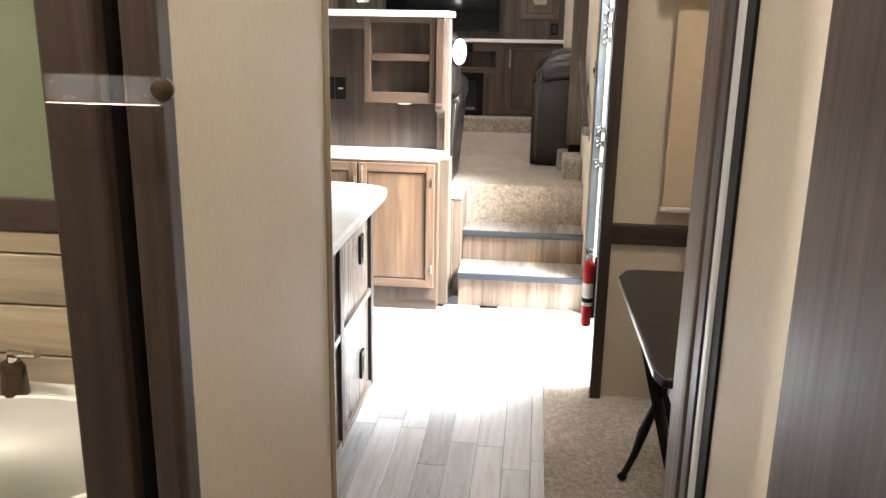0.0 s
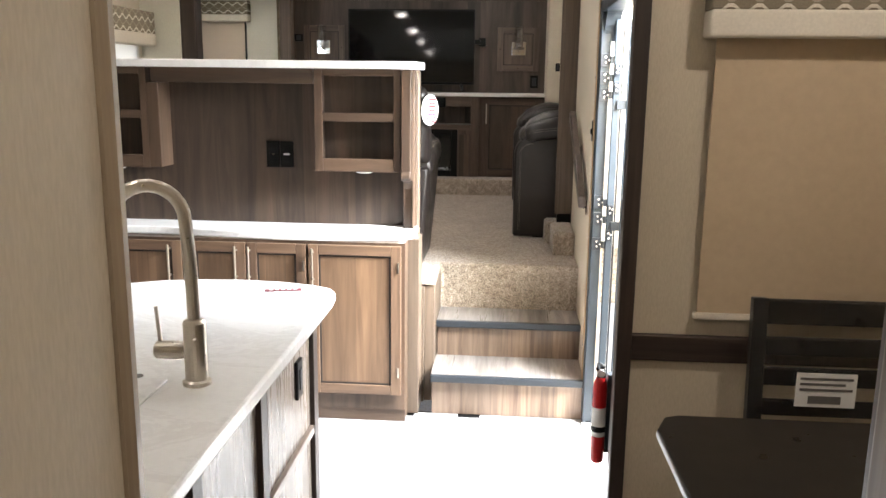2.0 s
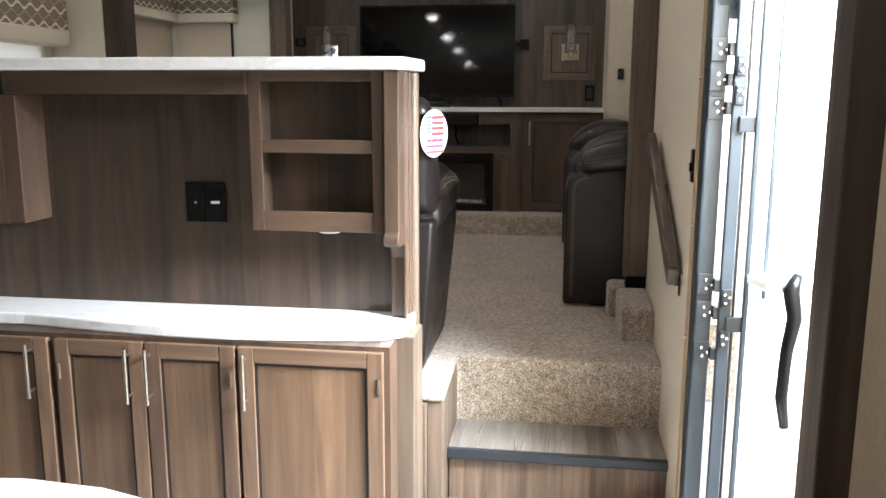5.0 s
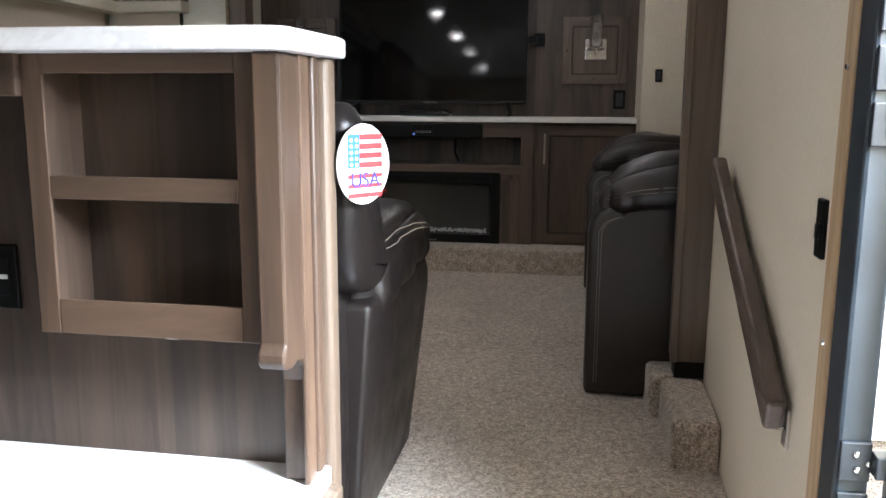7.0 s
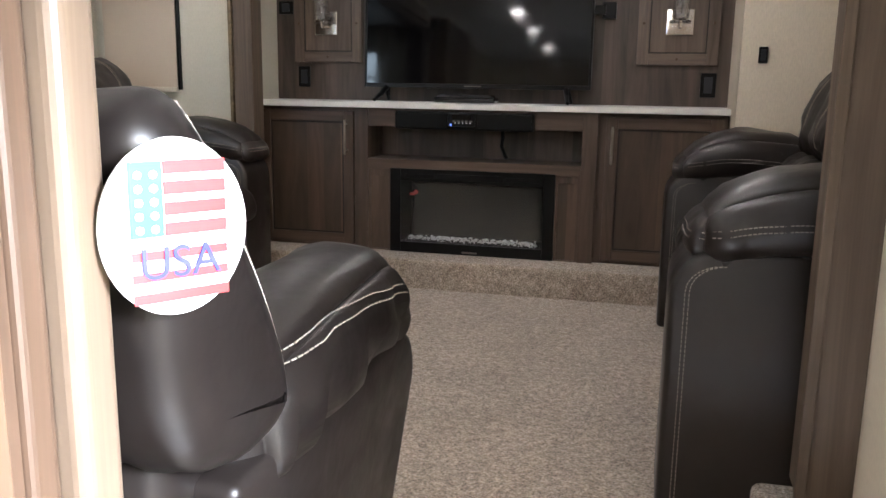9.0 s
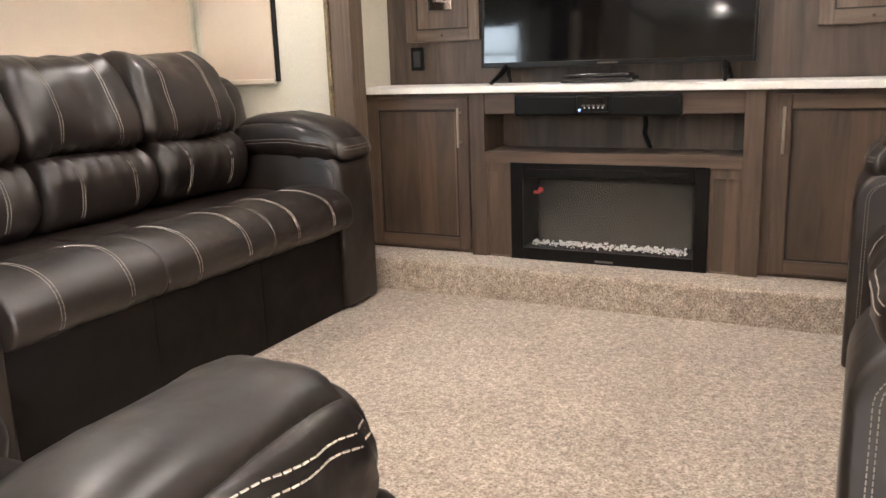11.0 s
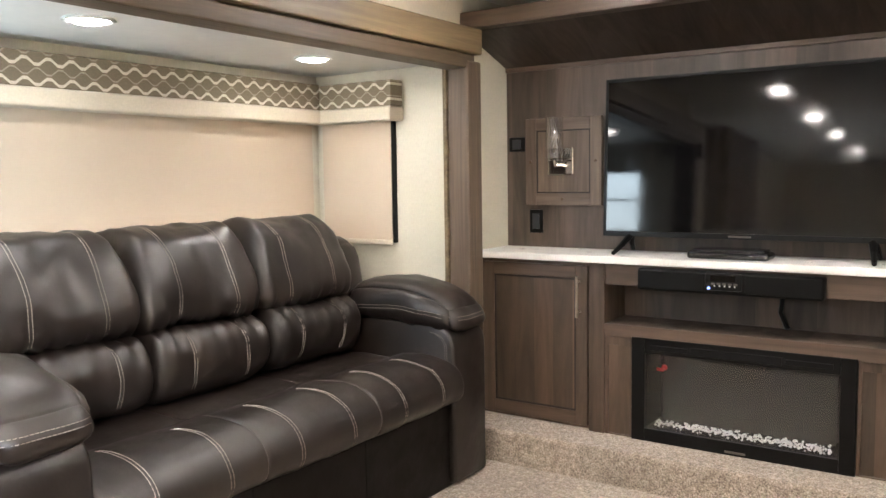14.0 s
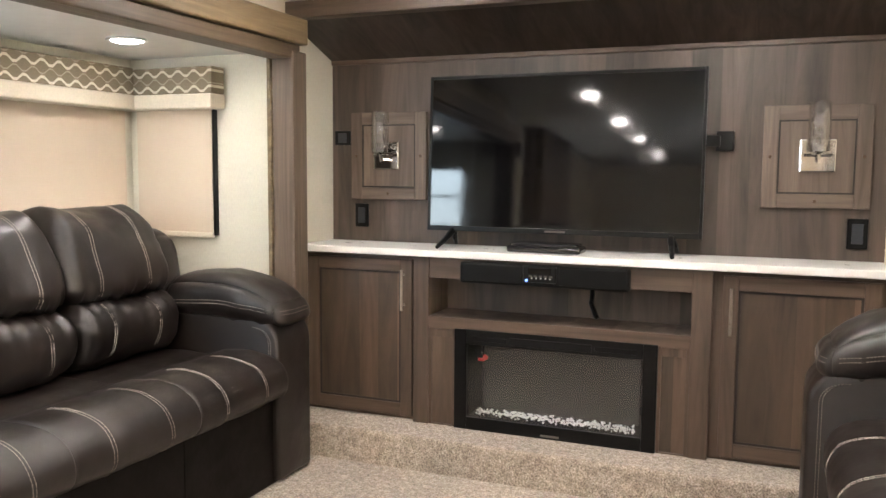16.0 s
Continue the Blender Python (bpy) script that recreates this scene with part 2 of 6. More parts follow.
def carpet_material(name, c0, c1, c2):
    m, nt, b = nodes_of(name, 0.95, 0.0, 0.1)
    v = coords(nt, random_shift=False)
    f = noise_tex(nt, v, 170, 3, 0.7)
    g = noise_tex(nt, v, 46, 3, 0.6)
    p = noise_tex(nt, v, 3.5, 4, 0.6)
    col = ramp(nt, f, (0.30, c0), (0.5, c1), (0.70, c2))
    col = mix(nt, col, ramp(nt, g, (0.35, (0.72, 0.70, 0.68)), (0.65, (1.12, 1.12, 1.12))), 1.0, "MULTIPLY")
    col = mix(nt, col, ramp(nt, p, (0.35, (0.86, 0.86, 0.86)), (0.65, (1.06, 1.06, 1.06))), 1.0, "MULTIPLY")
    nt.links.new(col, b.inputs["Base Color"])
    b1 = node(nt, "ShaderNodeBump", Strength=0.8, Distance=0.006)
    nt.links.new(f, b1.inputs["Height"])
    b2 = node(nt, "ShaderNodeBump", Strength=0.6, Distance=0.010)
    nt.links.new(g, b2.inputs["Height"])
    nt.links.new(b1.outputs["Normal"], b2.inputs["Normal"])
    nt.links.new(b2.outputs["Normal"], b.inputs["Normal"])
    b.inputs["Sheen Weight"].default_value = 0.25
    return m


def fabric_wall(name, colour):
    m, nt, b = nodes_of(name, 0.55)
    v = coords(nt, (1, 1, 0.25))
    f = noise_tex(nt, v, 260, 2)
    p = noise_tex(nt, coords(nt), 2.0, 4)
    lo, hi = tuple(c * 0.93 for c in colour), tuple(min(1, c * 1.05) for c in colour)
    col = mix(nt, ramp(nt, f, (0.3, lo), (0.7, hi)), ramp(nt, p, (0.3, (0.94, 0.94, 0.93)), (0.7, (1.0, 1.0, 1.0))), 1.0, "MULTIPLY")
    nt.links.new(col, b.inputs["Base Color"])
    bump(nt, b, f, 0.15, 0.0006)
    return m


def zigzag(name, ground, line, u_axis, cell=(0.075, 0.06)):
    """Woven fabric with rows of light waves in mirrored pairs, along axis u and up."""
    m, nt, b = nodes_of(name, 0.85, 0, 0.2)
    tc = nt.nodes.new("ShaderNodeTexCoord")
    sp = nt.nodes.new("ShaderNodeSeparateXYZ")
    nt.links.new(tc.outputs["Object"], sp.inputs[0])

    def calc(op, a, c=None):
        n = nt.nodes.new("ShaderNodeMath")
        n.operation = op
        for i, s in enumerate((a, c)):
            if s is None:
                continue
            if isinstance(s, (int, float)):
                n.inputs[i].default_value = s
            else:
                nt.links.new(s, n.inputs[i])
        return n.outputs[0]
    u = calc("DIVIDE", sp.outputs[u_axis], cell[0])
    w = calc("DIVIDE", sp.outputs[2], cell[1])
    tri = calc("PINGPONG", u, 0.5)
    soft = calc("MINIMUM", calc("MAXIMUM", tri, 0.10), 0.40)
    a = calc("ABSOLUTE", calc("SUBTRACT", calc("FRACT", calc("ADD", w, soft)), 0.5))
    c = calc("ABSOLUTE", calc("SUBTRACT", calc("FRACT", calc("SUBTRACT", w, soft)), 0.5))
    la = calc("LESS_THAN", a, 0.085)
    lc = calc("LESS_THAN", c, 0.045)
    both = calc("MAXIMUM", la, calc("MULTIPLY", lc, 0.35))
    weave = noise_tex(nt, coords(nt), 300, 2)
    col = mix(nt, ground, line, both)
    col = mix(nt, col, ramp(nt, weave, (0.3, (0.8, 0.8, 0.8)), (0.7, (1.1, 1.1, 1.1))), 1.0, "MULTIPLY")
    nt.links.new(col, b.inputs["Base Color"])
    bump(nt, b, weave, 0.4, 0.001)
    return m


def marble(name):
    m, nt, b = nodes_of(name, 0.22)
    v = coords(nt, (1.2, 2.2, 1))
    n = noise_tex(nt, v, 2.2, 7, 0.65, 2.2)
    s = noise_tex(nt, coords(nt), 60, 3)
    col = ramp(nt, n, (0.36, (0.84, 0.84, 0.83)), (0.47, (0.77, 0.765, 0.755)), (0.52, (0.85, 0.85, 0.84)), (0.7, (0.82, 0.82, 0.81)))
    col = mix(nt, col, ramp(nt, s, (0.3, (0.96, 0.96, 0.96)), (0.7, (1, 1, 1))), 1.0, "MULTIPLY")
    nt.links.new(col, b.inputs["Base Color"])
    return m


def glass(name, tint=(1, 1, 1), rough=0.0):
    m, nt, b = nodes_of(name, rough)
    b.inputs["Base Color"].default_value = (*tint, 1)
    b.inputs["Transmission Weight"].default_value = 1.0
    b.inputs["IOR"].default_value = 1.45
    return m


def glow(name, colour, strength):
    m, nt, b = nodes_of(name, 0.4)
    b.inputs["Base Color"].default_value = (0.8, 0.8, 0.8, 1)
    b.inputs["Emission Color"].default_value = (*colour, 1)
    b.inputs["Emission Strength"].default_value = strength
    return m


def plank_material():
    m, nt, b = nodes_of("vinyl_plank", 0.3)
    v = coords(nt, (22, 1.3, 22))
    f = noise_tex(nt, v, 2.0, 6, 0.6, 0.5)
    oi = nt.nodes.new("ShaderNodeObjectInfo")
    tone = ramp(nt, oi.outputs["Random"], (0.0, (0.25, 0.245, 0.24)), (0.35, (0.40, 0.395, 0.39)), (0.7, (0.50, 0.495, 0.485)), (1.0, (0.32, 0.31, 0.30)))
    col = mix(nt, tone, ramp(nt, f, (0.25, (0.72, 0.70, 0.68)), (0.75, (1.15, 1.15, 1.15))), 1.0, "MULTIPLY")
    nt.links.new(col, b.inputs["Base Color"])
    nt.links.new(ramp(nt, f, (0.2, (0.36,) * 3), (0.8, (0.24,) * 3)), b.inputs["Roughness"])
    bump(nt, b, f, 0.15, 0.0008)
    return m


CAB = wood("cabinet_wood", (0.062, 0.041, 0.028), (0.158, 0.108, 0.073), (10, 10, 1.1), board=0.085, across=0, vary=0.5, knots=0.45)
# Base door woods, warmed and lightened for light bounced off the sunny floor.
CAB_LIT = wood("hutch_door_wood_lit", (0.132, 0.078, 0.045), (0.222, 0.136, 0.080), (20, 20, 1.3), board=0.09, across=0, vary=0.28, knots=0.35)
CAB_LIT_V = wood("hutch_stile_wood_lit", (0.105, 0.063, 0.039), (0.205, 0.128, 0.080), (24, 24, 1.5))
CAB_LIT_H = wood("hutch_rail_wood_lit", (0.105, 0.063, 0.039), (0.205, 0.128, 0.080), (1.5, 24, 24))
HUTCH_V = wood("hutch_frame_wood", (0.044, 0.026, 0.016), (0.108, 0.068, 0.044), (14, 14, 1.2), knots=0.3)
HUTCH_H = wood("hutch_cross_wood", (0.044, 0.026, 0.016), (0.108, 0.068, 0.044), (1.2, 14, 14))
CAB_FRAME = wood("cabinet_frame_wood", (0.056, 0.037, 0.026), (0.115, 0.078, 0.054), (24, 24, 1.5), vary=0.2)
CAB_RAIL = wood("cabinet_rail_wood", (0.056, 0.037, 0.026), (0.115, 0.078, 0.054), (1.5, 24, 24))
PANEL = wood("panel_wood", (0.044, 0.032, 0.025), (0.128, 0.096, 0.075), (10, 10, 1.0), board=0.105, across=0, vary=0.42, rough=0.45)
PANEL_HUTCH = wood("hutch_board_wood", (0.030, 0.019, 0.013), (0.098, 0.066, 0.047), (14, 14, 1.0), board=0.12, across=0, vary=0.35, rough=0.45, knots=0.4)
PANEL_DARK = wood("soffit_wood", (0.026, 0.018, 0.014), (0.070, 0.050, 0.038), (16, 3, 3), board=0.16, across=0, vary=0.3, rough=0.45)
PILLAR = wood("pillar_wood", (0.085, 0.061, 0.042), (0.162, 0.118, 0.084), (26, 26, 1.2), rough=0.45)
DARK_TRIM = wood("dark_trim_wood", (0.022, 0.014, 0.010), (0.055, 0.037, 0.028), (30, 30, 1.5), rough=0.4)
DARK_TRIM_H = wood("dark_rail_wood", (0.022, 0.014, 0.010), (0.055, 0.037, 0.028), (1.5, 30, 30), rough=0.4)
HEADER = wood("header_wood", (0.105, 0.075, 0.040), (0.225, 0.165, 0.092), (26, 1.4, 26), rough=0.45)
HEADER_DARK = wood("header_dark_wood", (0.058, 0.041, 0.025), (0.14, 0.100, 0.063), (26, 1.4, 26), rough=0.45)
PLAQUE = wood("plaque_wood", (0.085, 0.062, 0.047), (0.165, 0.125, 0.095), (24, 24, 1.5), rough=0.45)
PLAQUE_H = wood("plaque_rail_wood", (0.085, 0.062, 0.047), (0.165, 0.125, 0.095), (1.5, 24, 24), rough=0.45)
TAN_TRIM = wood("tan_trim", (0.27, 0.205, 0.135), (0.40, 0.315, 0.215), (26, 26, 1.4), rough=0.4)
DARK_EDGE = plain("dark_groove", (0.018, 0.012, 0.009), 0.6)
WALL = fabric_wall("wall_vinyl", (0.68, 0.605, 0.48))
WALL_SLIDE = fabric_wall("slide_wall_vinyl", (0.62, 0.59, 0.49))
WALL_GREY = fabric_wall("hall_wall_vinyl", (0.52, 0.443, 0.328))
CEIL = plain("ceiling_white", (0.74, 0.73, 0.70), 0.6, vary=0.04)
BLIND_TAN = plain("tan_blind_cloth", (0.47, 0.36, 0.235), 0.8, vary=0.04, scale=40, relief=0.08)
BLIND = plain("roller_blind_cloth", (0.57, 0.475, 0.37), 0.75, vary=0.015, scale=90, relief=0.03)
CREAM = plain("cream_cloth", (0.60, 0.54, 0.44), 0.8, vary=0.06, scale=120, relief=0.2)
VAL_X = zigzag("valance_cloth_across", (0.20, 0.165, 0.115), (0.62, 0.57, 0.46), 0)
VAL_Y = zigzag("valance_cloth_along", (0.20, 0.165, 0.115), (0.62, 0.57, 0.46), 1)
COUNTER = marble("counter_solid_surface")
SHELF_WHITE = plain("shelf_white", (0.72, 0.71, 0.69), 0.3, vary=0.04, relief=0.0)
LEATHER = leather("sofa_leather", (0.0085, 0.0057, 0.0045), (0.0175, 0.0115, 0.0088), 0.38, 0.62)
LEATHER_R = leather("recliner_leather", (0.008, 0.0062, 0.0056), (0.0125, 0.0096, 0.0086), 0.36, 0.3)
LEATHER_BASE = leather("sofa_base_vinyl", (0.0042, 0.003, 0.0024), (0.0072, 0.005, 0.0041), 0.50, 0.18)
THREAD = plain("stitch_thread", (0.28, 0.25, 0.215), 0.8, vary=0.1, relief=0)
CARPET = carpet_material("carpet", (0.11, 0.085, 0.065), (0.42, 0.35, 0.28), (0.72, 0.64, 0.54))
PLANK = plank_material()
TREAD = wood("tread_vinyl", (0.17, 0.15, 0.14), (0.40, 0.37, 0.345), (22, 1.5, 22), board=0.1, across=0, vary=0.35, rough=0.28)
RISER = wood("riser_wood", (0.12, 0.078, 0.055), (0.31, 0.225, 0.165), (22, 22, 1.2), board=0.11, across=0, vary=0.3, rough=0.4)
BLACK = plain("black_plastic", (0.004, 0.004, 0.004), 0.32, 0.0, 0.2, vary=0.03, scale=2, relief=0.0)
BLACK_MATT = plain("black_matt", (0.0045, 0.0043, 0.0043), 0.6, 0.0, 0.18, vary=0.2)
JAMB = plain("slate_metal", (0.024, 0.033, 0.042), 0.4, 0.0, vary=0.15, relief=0.02)
METAL_BLACK = plain("black_metal", (0.018, 0.022, 0.027), 0.4, 0.1, vary=0.15, relief=0.02)
NICKEL = plain("brushed_nickel", (0.52, 0.47, 0.40), 0.30, 1.0, vary=0.02, scale=60, relief=0)
CHROME = plain("chrome", (0.78, 0.76, 0.74), 0.08, 1.0, vary=0.03, relief=0)
BRONZE = plain("dark_bronze", (0.10, 0.07, 0.05), 0.3, 0.9, vary=0.1, relief=0)
SCREEN = plain("screen_glass", (0.0022, 0.0022, 0.0026), 0.035, 0.0, 0.36, vary=0.05, relief=0)
FIRE_GLASS = plain("fireplace_glass", (0.028, 0.028, 0.024), 0.6, 0.0, 0.2, vary=0.05, relief=0)
WHITE_PLASTIC = plain("white_plastic", (0.75, 0.75, 0.73), 0.35, vary=0.03, relief=0)
RED = plain("red_paint", (0.50, 0.012, 0.014), 0.3, vary=0.08, relief=0)
RED_PRINT = plain("red_print", (0.42, 0.03, 0.03), 0.5, vary=0.08, relief=0)
BLUE_PRINT = plain("blue_print", (0.03, 0.14, 0.32), 0.5, vary=0.1, relief=0)
NAVY_PRINT = plain("navy_print", (0.025, 0.03, 0.20), 0.5, vary=0.1, relief=0)
PAPER = plain("white_paper", (0.78, 0.77, 0.74), 0.6, vary=0.04, relief=0)
GREY_INK = plain("grey_ink", (0.12, 0.11, 0.10), 0.7, relief=0)
MAROON = plain("maroon_print", (0.16, 0.02, 0.03), 0.5, relief=0)
GRAVEL = plain("outside_gravel", (0.42, 0.40, 0.37), 0.9, vary=0.25, scale=60, relief=0.5, distance=0.01)
BOARD_EDGE = wood("raw_board", (0.40, 0.26, 0.13), (0.62, 0.45, 0.27), (26, 26, 1.5), rough=0.6)
ALU = plain("white_aluminium", (0.72, 0.73, 0.74), 0.35, 0.1, vary=0.05, relief=0)
TILE = plain("bath_wall_panel", (0.36, 0.30, 0.21), 0.4, vary=0.1)
PUCK = glow("lamp_lens", (1.0, 0.95, 0.89), 14.0)
GREEN_GLASS = plain("bath_mirror", (0.62, 0.78, 0.58), 0.05, 0.9, vary=0.04, relief=0)
PORCELAIN = plain("sink_porcelain", (0.76, 0.73, 0.64), 0.15, vary=0.03, relief=0)

# ---- the shell of the vehicle ----
CEIL_Z = 2.45
UP = 0.60
solid("ground", box(-60, 60, -60, 60, -0.75, -0.70), GRAVEL, kind="structure", label="pale gravel ground outside the door", category="ground")
floor = solid("floor", box(-1.75, 0.80, -1.0, 4.60, -0.08, -0.006), BLACK_MATT, kind="structure", label="floor of grey vinyl planks", category="floor")
L_shape = [(-2.30, 4.745), (0.045, 4.745), (0.045, 5.115), (0.76, 5.115), (0.76, 5.70), (1.45, 5.70), (1.45, 8.2), (-2.30, 8.2)]
solid("upper_floor", prism(L_shape, "z", 0.25, UP, 0.018), CARPET, kind="structure", label="raised floor in beige flecked carpet", category="carpet")
solid("ceiling", box(-2.35, 2.0, -1.0, 8.3, CEIL_Z, CEIL_Z + 0.05), CEIL, kind="structure", label="white ceiling panel", category="ceiling")

# walls
solid("wall_back", box(-1.75, 2.0, -1.05, -1.0, 0, CEIL_Z), WALL_GREY, kind="structure", label="plain beige end wall", category="wall")
solid("wall_hall_left", box(0.03, 0.085, 0.92, 1.53, 0, CEIL_Z), WALL_GREY, kind="structure", label="beige wallpapered hall partition", category="wall")
solid("wall_hall_left_end", box(-1.75, 0.03, 1.47, 1.53, 0, CEIL_Z), WALL_GREY, kind="structure", label="beige partition behind the bathroom", category="wall")
solid("wall_hall_near", box(0.03, 0.085, -1.0, 0.10, 0, CEIL_Z), WALL_GREY, kind="structure", label="beige hall partition", category="wall")
solid("wall_hall_right", box(0.772, 0.80, 1.155, 1.50, 0, CEIL_Z), WALL, kind="structure", label="cream hall wall", category="wall")
solid("wall_hall_right_near", box(0.772, 0.80, -1.0, 0.60, 0, CEIL_Z), WALL, kind="structure", label="cream hall wall", category="wall")
solid("wall_stair", box(0.75, 0.80, 4.63, 5.72, 0, CEIL_Z), WALL, kind="structure", label="cream vinyl wall beside the steps", category="wall")
solid("wall_over_door", box(0.75, 0.80, 3.49, 4.63, 1.86, CEIL_Z), WALL, kind="structure", label="cream wall above the entry door", category="wall")
solid("wall_dinette_end", box(0.765, 2.0, 3.44, 3.48, 0, CEIL_Z), WALL_GREY, kind="structure", label="beige end wall of the dinette slide", category="wall")
solid("wall_dinette_side", box(1.95, 2.0, 1.5, 3.44, 0, CEIL_Z), WALL_GREY, kind="structure", label="beige outer wall of the dinette slide", category="wall")
solid("wall_dinette_near", box(0.80, 2.0, 1.45, 1.50, 0, CEIL_Z), WALL_GREY, kind="structure", label="beige near wall of the dinette slide", category="wall")
solid("wall_kitchen_left", boxes((-1.75, -1.68, 1.53, 4.86, 0, CEIL_Z), (-1.75, -1.68, 5.46, 5.62, 0, CEIL_Z), (-1.75, -1.68, 4.86, 5.46, 0, 1.01), (-1.75, -1.68, 4.86, 5.46, 1.71, CEIL_Z)), WALL, kind="structure", label="cream outer wall", category="wall")
solid("wall_slide_back", box(-2.25, -2.17, 5.55, 7.70, 0.3, 2.30), WALL_SLIDE, kind="structure", label="cream back wall of the sofa slide", category="wall")
solid("wall_slide_end", box(-2.17, -1.455, 7.635, 7.70, UP, 2.165), WALL_SLIDE, kind="structure", label="cream end wall of the sofa slide", category="wall")
solid("wall_slide_near", boxes((-2.17, -1.455, 5.55, 5.60, UP, 1.545), (-2.17, -1.455, 5.55, 5.60, 1.985, 2.165), (-2.17, -2.10, 5.55, 5.60, 1.545, 1.985), (-1.72, -1.455, 5.55, 5.60, 1.545, 1.985)), WALL_SLIDE, kind="structure", label="cream near wall of the sofa slide", category="wall")
solid("wall_left_strip", box(-1.56, -1.485, 7.70, 8.12, UP, CEIL_Z), WALL_SLIDE, kind="structure", label="cream return wall beside the media wall", category="wall")
solid("wall_front", box(-1.55, 1.5, 8.12, 8.20, UP, CEIL_Z), WALL_SLIDE, kind="structure", label="front wall", category="wall")
solid("wall_right_strip", box(0.665, 0.72, 7.66, 8.12, UP, CEIL_Z), WALL, kind="structure", label="cream return wall beside the media wall", category="wall")
solid("wall_right_end", box(0.665, 1.45, 7.64, 7.70, UP, CEIL_Z), WALL, kind="structure", label="cream end wall behind the loveseat", category="wall")
solid("wall_right_slide", box(1.40, 1.46, 5.70, 7.64, UP, CEIL_Z), WALL, kind="structure", label="cream outer wall behind the loveseat", category="wall")
solid("wall_right_near", box(0.80, 1.45, 5.66, 5.72, UP, CEIL_Z), WALL, kind="structure", label="cream near wall of the loveseat slide", category="wall")
solid("slide_ceiling", box(-2.17, -1.45, 5.60, 7.635, 2.165, 2.20), CEIL, kind="structure", label="white ceiling of the sofa slide", category="ceiling")
solid("slide_roof_block", box(-2.25, -1.54, 5.55, 7.70, 2.30, 2.44), CEIL, kind="structure", label="white closing panel over the slide", category="ceiling")
solid("wall_slide_upper", box(-1.53, -1.45, 5.55, 7.70, 2.285, CEIL_Z), WALL, kind="structure", label="cream strip above the slide header", category="wall")

# media wall of grey-brown boards, its sloped soffit and beam
media = solid("wall_media", box(-1.485, 0.665, 8.10, 8.118, 1.42, 2.185), PANEL, kind="structure", label="grey-brown wood board wall behind the television", category="wall")
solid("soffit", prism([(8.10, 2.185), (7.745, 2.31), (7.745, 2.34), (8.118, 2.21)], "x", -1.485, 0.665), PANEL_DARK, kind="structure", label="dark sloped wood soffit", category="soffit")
solid("ceiling_beam", box(-1.485, 1.40, 7.68, 7.745, 2.295, 2.36, 0.006), CAB_RAIL, kind="structure", label="light wood ceiling beam", category="beam")
solid("trim", box(-1.485, 0.665, 8.088, 8.10, 2.168, 2.188, 0.003), CAB_RAIL, kind="structure", label="wood trim strip under the soffit", category="trim")

# sofa slide surround
solid("slide_post", box(-1.462, -1.368, 7.60, 7.70, UP, 2.165, 0.008), PILLAR, kind="structure", label="brown wood slide post", category="post")
solid("slide_post_edge", box(-1.478, -1.462, 7.59, 7.634, UP, 2.165, 0.003), HEADER, kind="structure", label="pale edge strip of the slide post", category="trim")
solid("slide_post_near", box(-1.50, -1.368, 5.56, 5.66, UP, 2.165, 0.008), DARK_TRIM, kind="structure", label="dark brown slide post", category="post")
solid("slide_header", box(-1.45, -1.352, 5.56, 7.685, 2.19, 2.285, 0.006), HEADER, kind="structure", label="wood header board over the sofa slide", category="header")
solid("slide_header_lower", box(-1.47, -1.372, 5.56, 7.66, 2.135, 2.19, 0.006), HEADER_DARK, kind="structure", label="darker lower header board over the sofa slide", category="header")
solid("slide_post_near_top", box(-1.62, -1.34, 5.50, 5.60, 2.06, 2.16, 0.006), DARK_TRIM, kind="structure", label="dark block over the slide post", category="trim")

# steps
st = solid("step", box(0.052, 0.75, 4.575, 4.87, 0, 0.165), RISER, kind="structure", label="lower step with wood riser", category="step")
part("tread", box(0.045, 0.75, 4.562, 4.862, 0.165, 0.190, 0.004), TREAD, st, "grey plank vinyl tread")
part("nosing", box(0.045, 0.75, 4.548, 4.574, 0.160, 0.1935, 0.005), METAL_BLACK, st, "dark metal nosing")
st = solid("step", box(0.052, 0.75, 4.865, 5.11, 0, 0.342), RISER, kind="structure", label="upper step with wood riser", category="step")
part("tread", box(0.047, 0.75, 4.852, 5.112, 0.342, 0.367, 0.004), TREAD, st, "grey plank vinyl tread")
part("nosing", box(0.045, 0.75, 4.838, 4.864, 0.337, 0.3705, 0.005), METAL_BLACK, st, "dark metal nosing")
solid("step_side", box(0.0, 0.047, 4.725, 5.10, 0, 0.575, 0.003), PILLAR, kind="structure", label="wood side panel of the steps", category="panel")
solid("carpet_lip", box(-0.024, 0.053, 4.712, 4.80, 0.577, 0.606, 0.012, 3), CARPET, kind="structure", label="rolled carpet edge beside the steps", category="carpet")
solid("carpet_ledge", box(0.63, 0.75, 5.38, 5.72, UP - 0.02, 0.728, 0.02, 3), CARPET, kind="structure", label="carpeted box ledge beside the steps", category="ledge")
solid("carpet_ledge_back", box(0.60, 1.40, 5.72, 7.64, UP - 0.02, 0.728, 0.02, 3), CARPET, kind="structure", label="carpeted raised floor of the loveseat slide", category="ledge")
solid("carpet_kick", box(-1.485, 0.665, 7.68, 8.0, UP - 0.02, 0.730, 0.015, 3), CARPET, kind="structure", label="carpeted kick step under the cabinets", category="ledge")
pil = solid("pillar", box(0.658, 0.765, 5.71, 5.80, 0.775, CEIL_Z, 0.004), PILLAR, kind="structure", label="brown wood pillar at the slide", category="pillar")
part("foot", box(0.668, 0.755, 5.72, 5.79, 0.725, 0.778), BLACK_MATT, pil, "black foot")
